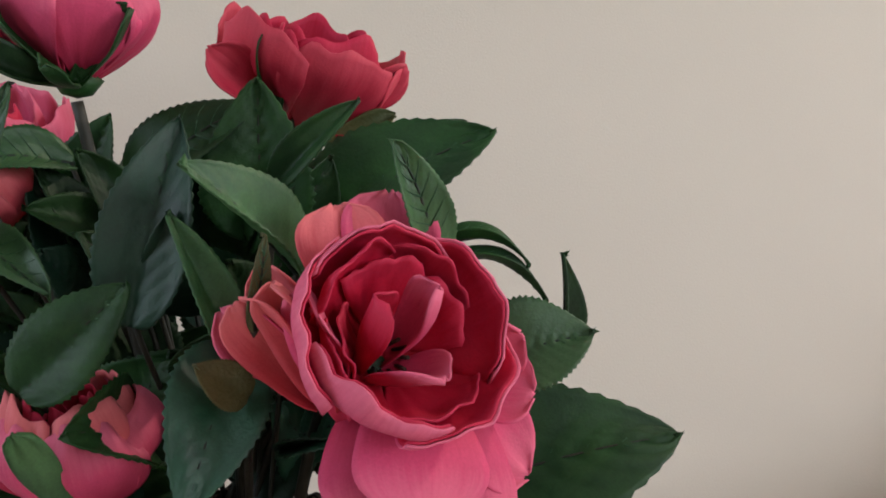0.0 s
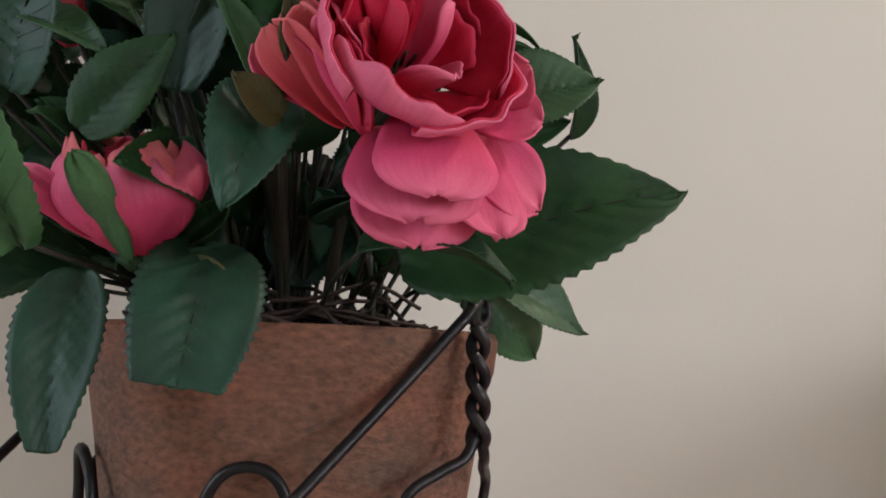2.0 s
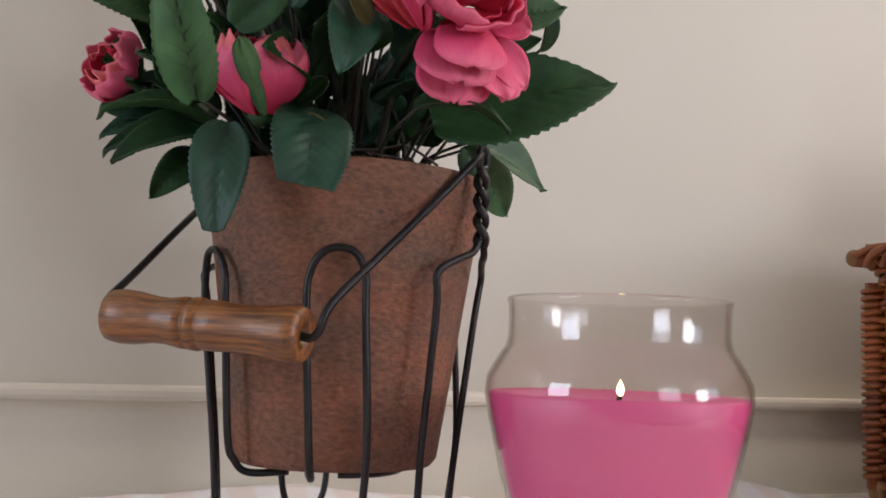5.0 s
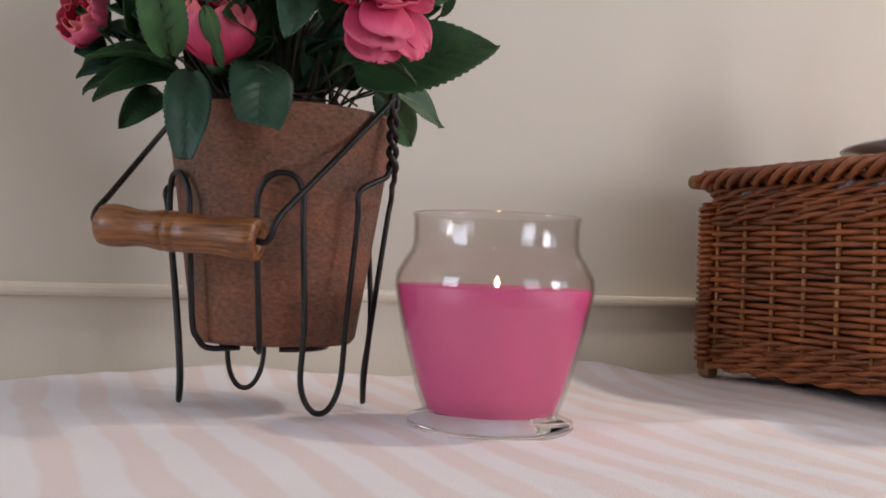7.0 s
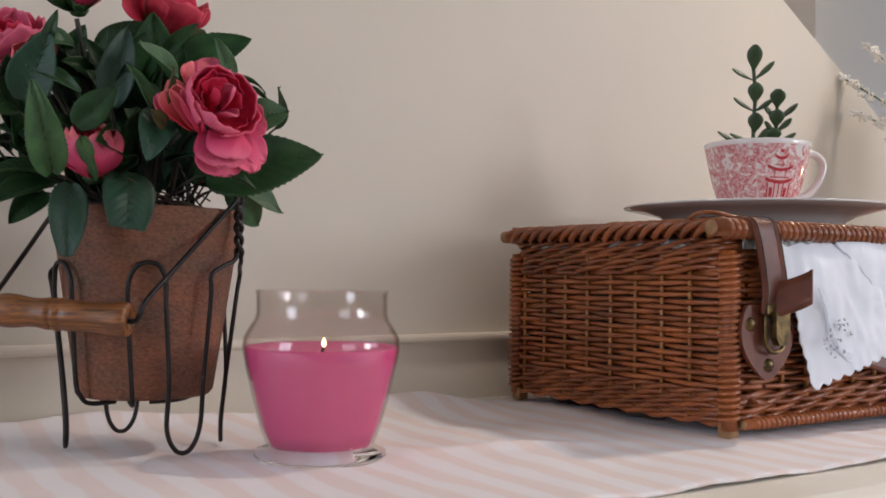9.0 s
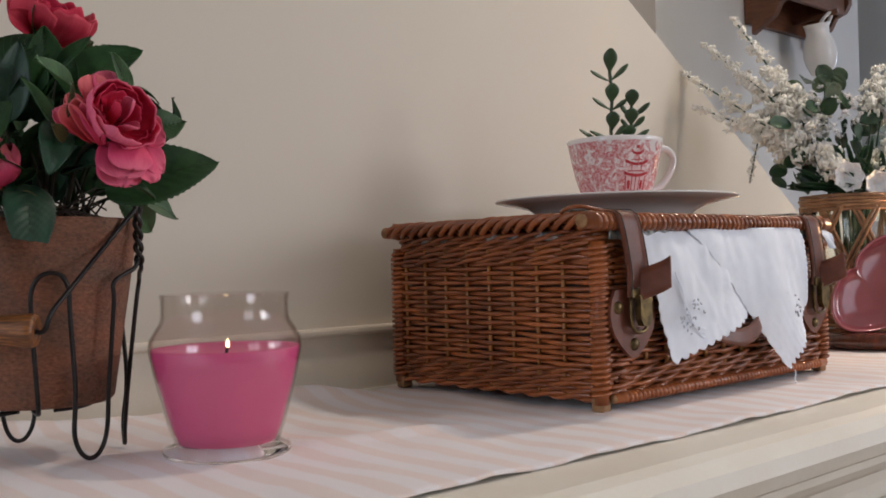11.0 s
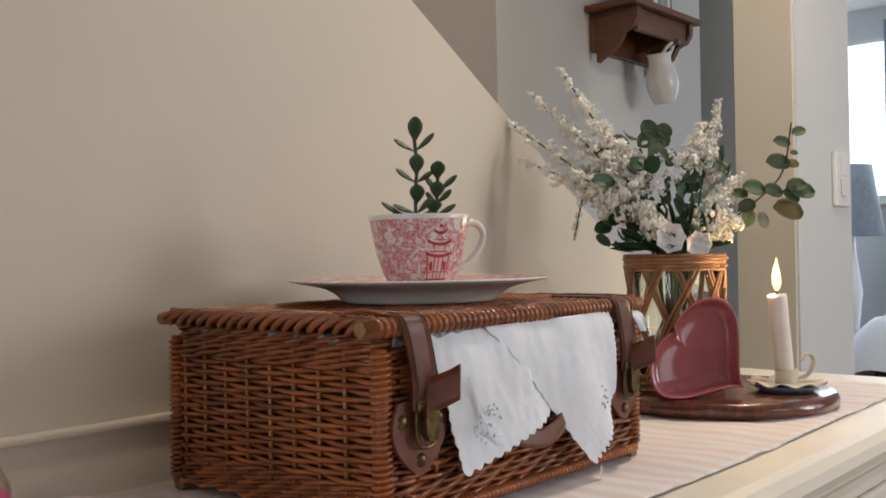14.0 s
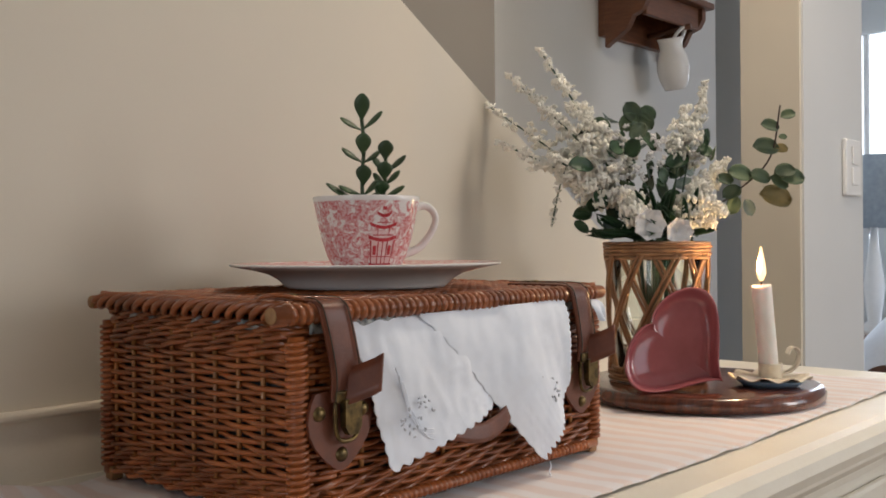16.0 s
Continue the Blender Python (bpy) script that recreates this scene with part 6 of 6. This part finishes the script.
part("body", lathe(B(), [(0, 0), (0.030, 0), (0.033, 0.004), (0.044, 0.03), (0.050, 0.06), (0.044, 0.095), (0.034, 0.12), (0.036, 0.14), (0.040, 0.15), (0.037, 0.15), (0.031, 0.122), (0.04, 0.09), (0.045, 0.06), (0.03, 0.008), (0, 0.008)], (2.715, 1.04, 1.515), 32, Matrix.Rotation(radians(-12), 4, "Y") @ Matrix.Diagonal((1.02, 1.02, 1.05, 1))), M_CHINA, jug)
part("handle", tube(B(), smooth_line([(2.695, 1.04, 1.65), (2.68, 1.02, 1.675), (2.695, 1.0, 1.70), (2.715, 1.01, 1.69), (2.72, 1.03, 1.655)], 5), 0.006, 8), M_CHINA, jug)
jug.location.z += 0.015
M_BLACK = mat("black_frame_paint", (0.015, 0.015, 0.016), rough=0.35)
M_PHOTO = mat("pale_photo_print", (0.55, 0.56, 0.57), (0.12, 0.13, 0.14), 0.5, 14, 0, 60)
for x, w, h in ((2.55, 0.14, 0.2), (2.74, 0.15, 0.22)):
    pf = thing("photo_frame", "black framed picture standing on the shelf", "picture frame", (x, 1.06, 1.7352), group="frames on the wall shelf")
    part("frame", box(B(), (x - w / 2, 1.06, 1.7352), (x + w / 2, 1.078, 1.7352 + h), 0.003), M_BLACK, pf, smooth=False)
    part("mount", box(B(), (x - w / 2 + 0.02, 1.056, 1.755), (x + w / 2 - 0.02, 1.0595, 1.7152 + h)), M_WHITE, pf, smooth=False)
    part("picture", box(B(), (x - w / 2 + 0.045, 1.053, 1.78), (x + w / 2 - 0.045, 1.0555, 1.69 + h)), M_PHOTO, pf, smooth=False)
    pf.location.z += 0.07

sw = thing("light_switch", "white plastic double light switch on the pier", "light switch", (2.385, 0.398, 1.235))
part("plate", box(B(), (2.335, 0.388, 1.165), (2.432, 0.3995, 1.30), 0.004), M_WHITE, sw, smooth=False)
for z in (1.19, 1.24):
    part("rocker", box(B(), (2.365, 0.383, z), (2.402, 0.3875, z + 0.042), 0.002), M_WHITE, sw, smooth=False)

# ---- bedroom beyond the doorway ----
M_SKYGLOW = glow("bright_overcast_sky", (0.85, 0.93, 1.0), 3.0)
win = thing("window_3", "bright bedroom window with white frame", "window", (5.58, 1.3, 1.0), kind="structure")
part("pane", box(B(), (5.585, 1.12, 1.35), (5.595, 1.75, 2.2)), M_SKYGLOW, win, "bright daylight pane", smooth=False)
part("window_frame", box(box(box(B(), (5.55, 1.08, 1.3), (5.59, 1.12, 2.24), 0.004), (5.55, 1.12, 1.3), (5.59, 1.75, 1.35), 0.004), (5.56, 1.42, 1.35), (5.585, 1.45, 2.2), 0.003), M_WHITE, win, smooth=False)
M_CURT = mat("grey_blue_curtain", (0.30, 0.34, 0.38), (0.24, 0.28, 0.32), 0.85, 40, 0.3, 300)
solo("curtain", thick(grid(B(), 60, 10, lambda u, v: (5.46 + 0.03 * math.sin(u * 40) + 0.01 * math.sin(u * 17), 0.45 + u * 0.72, 0.0 + 2.3 * v)), 0.004), M_CURT, "grey-blue pleated curtain beside the window", "curtain", smooth=True)
tl = thing("table_lamp", "lamp with pale grey tapered shade", "lamp", (4.75, 1.15, 0.7))
part("shade", thick(lathe(B(), [(0.15, 1.12), (0.10, 1.46)], (4.75, 1.13, 0), 40), 0.003), M_CURT, tl)
part("base", lathe(B(), [(0, 0.62), (0.08, 0.62), (0.08, 0.64), (0.03, 0.68), (0.05, 0.85), (0.02, 1.05), (0.015, 1.2), (0, 1.2)], (4.75, 1.13, 0), 24), M_CHINA, tl)
solo("bedside_table", box(B(), (4.5, 0.95, 0.0), (5.0, 1.38, 0.62), 0.01), M_PINE, "brown wooden bedside table under the lamp", "bedside table")
bed = thing("bed", "bed with rumpled white bedding and grey base", "bed", (4.4, 0.6, 0))
part("base", box(B(), (3.75, 0.1, 0.12), (5.3, 0.92, 0.42), 0.03), mat("dark_grey_upholstery", (0.09, 0.10, 0.12), rough=0.9), bed)
part("duvet", grid(B(), 40, 30, lambda u, v: (3.72 + 1.6 * u, 0.06 + 0.88 * v, 0.44 + 0.36 * (min(1, 6 * u * (1 - u) + 0.2) * min(1, 6 * v * (1 - v) + 0.15)) ** 0.5 + 0.035 * noise.noise((u * 7, v * 5, 0)))), M_LINEN, bed, "rumpled white duvet")
part("pillow", grid(B(), 20, 20, lambda u, v: (4.55 + 0.45 * u, 0.35 + 0.55 * v, 0.78 + 0.22 * (max(0, 16 * u * (1 - u) * v * (1 - v))) ** 0.4 + 0.02 * noise.noise((u * 4, v * 4, 2)))), M_LINEN, bed)
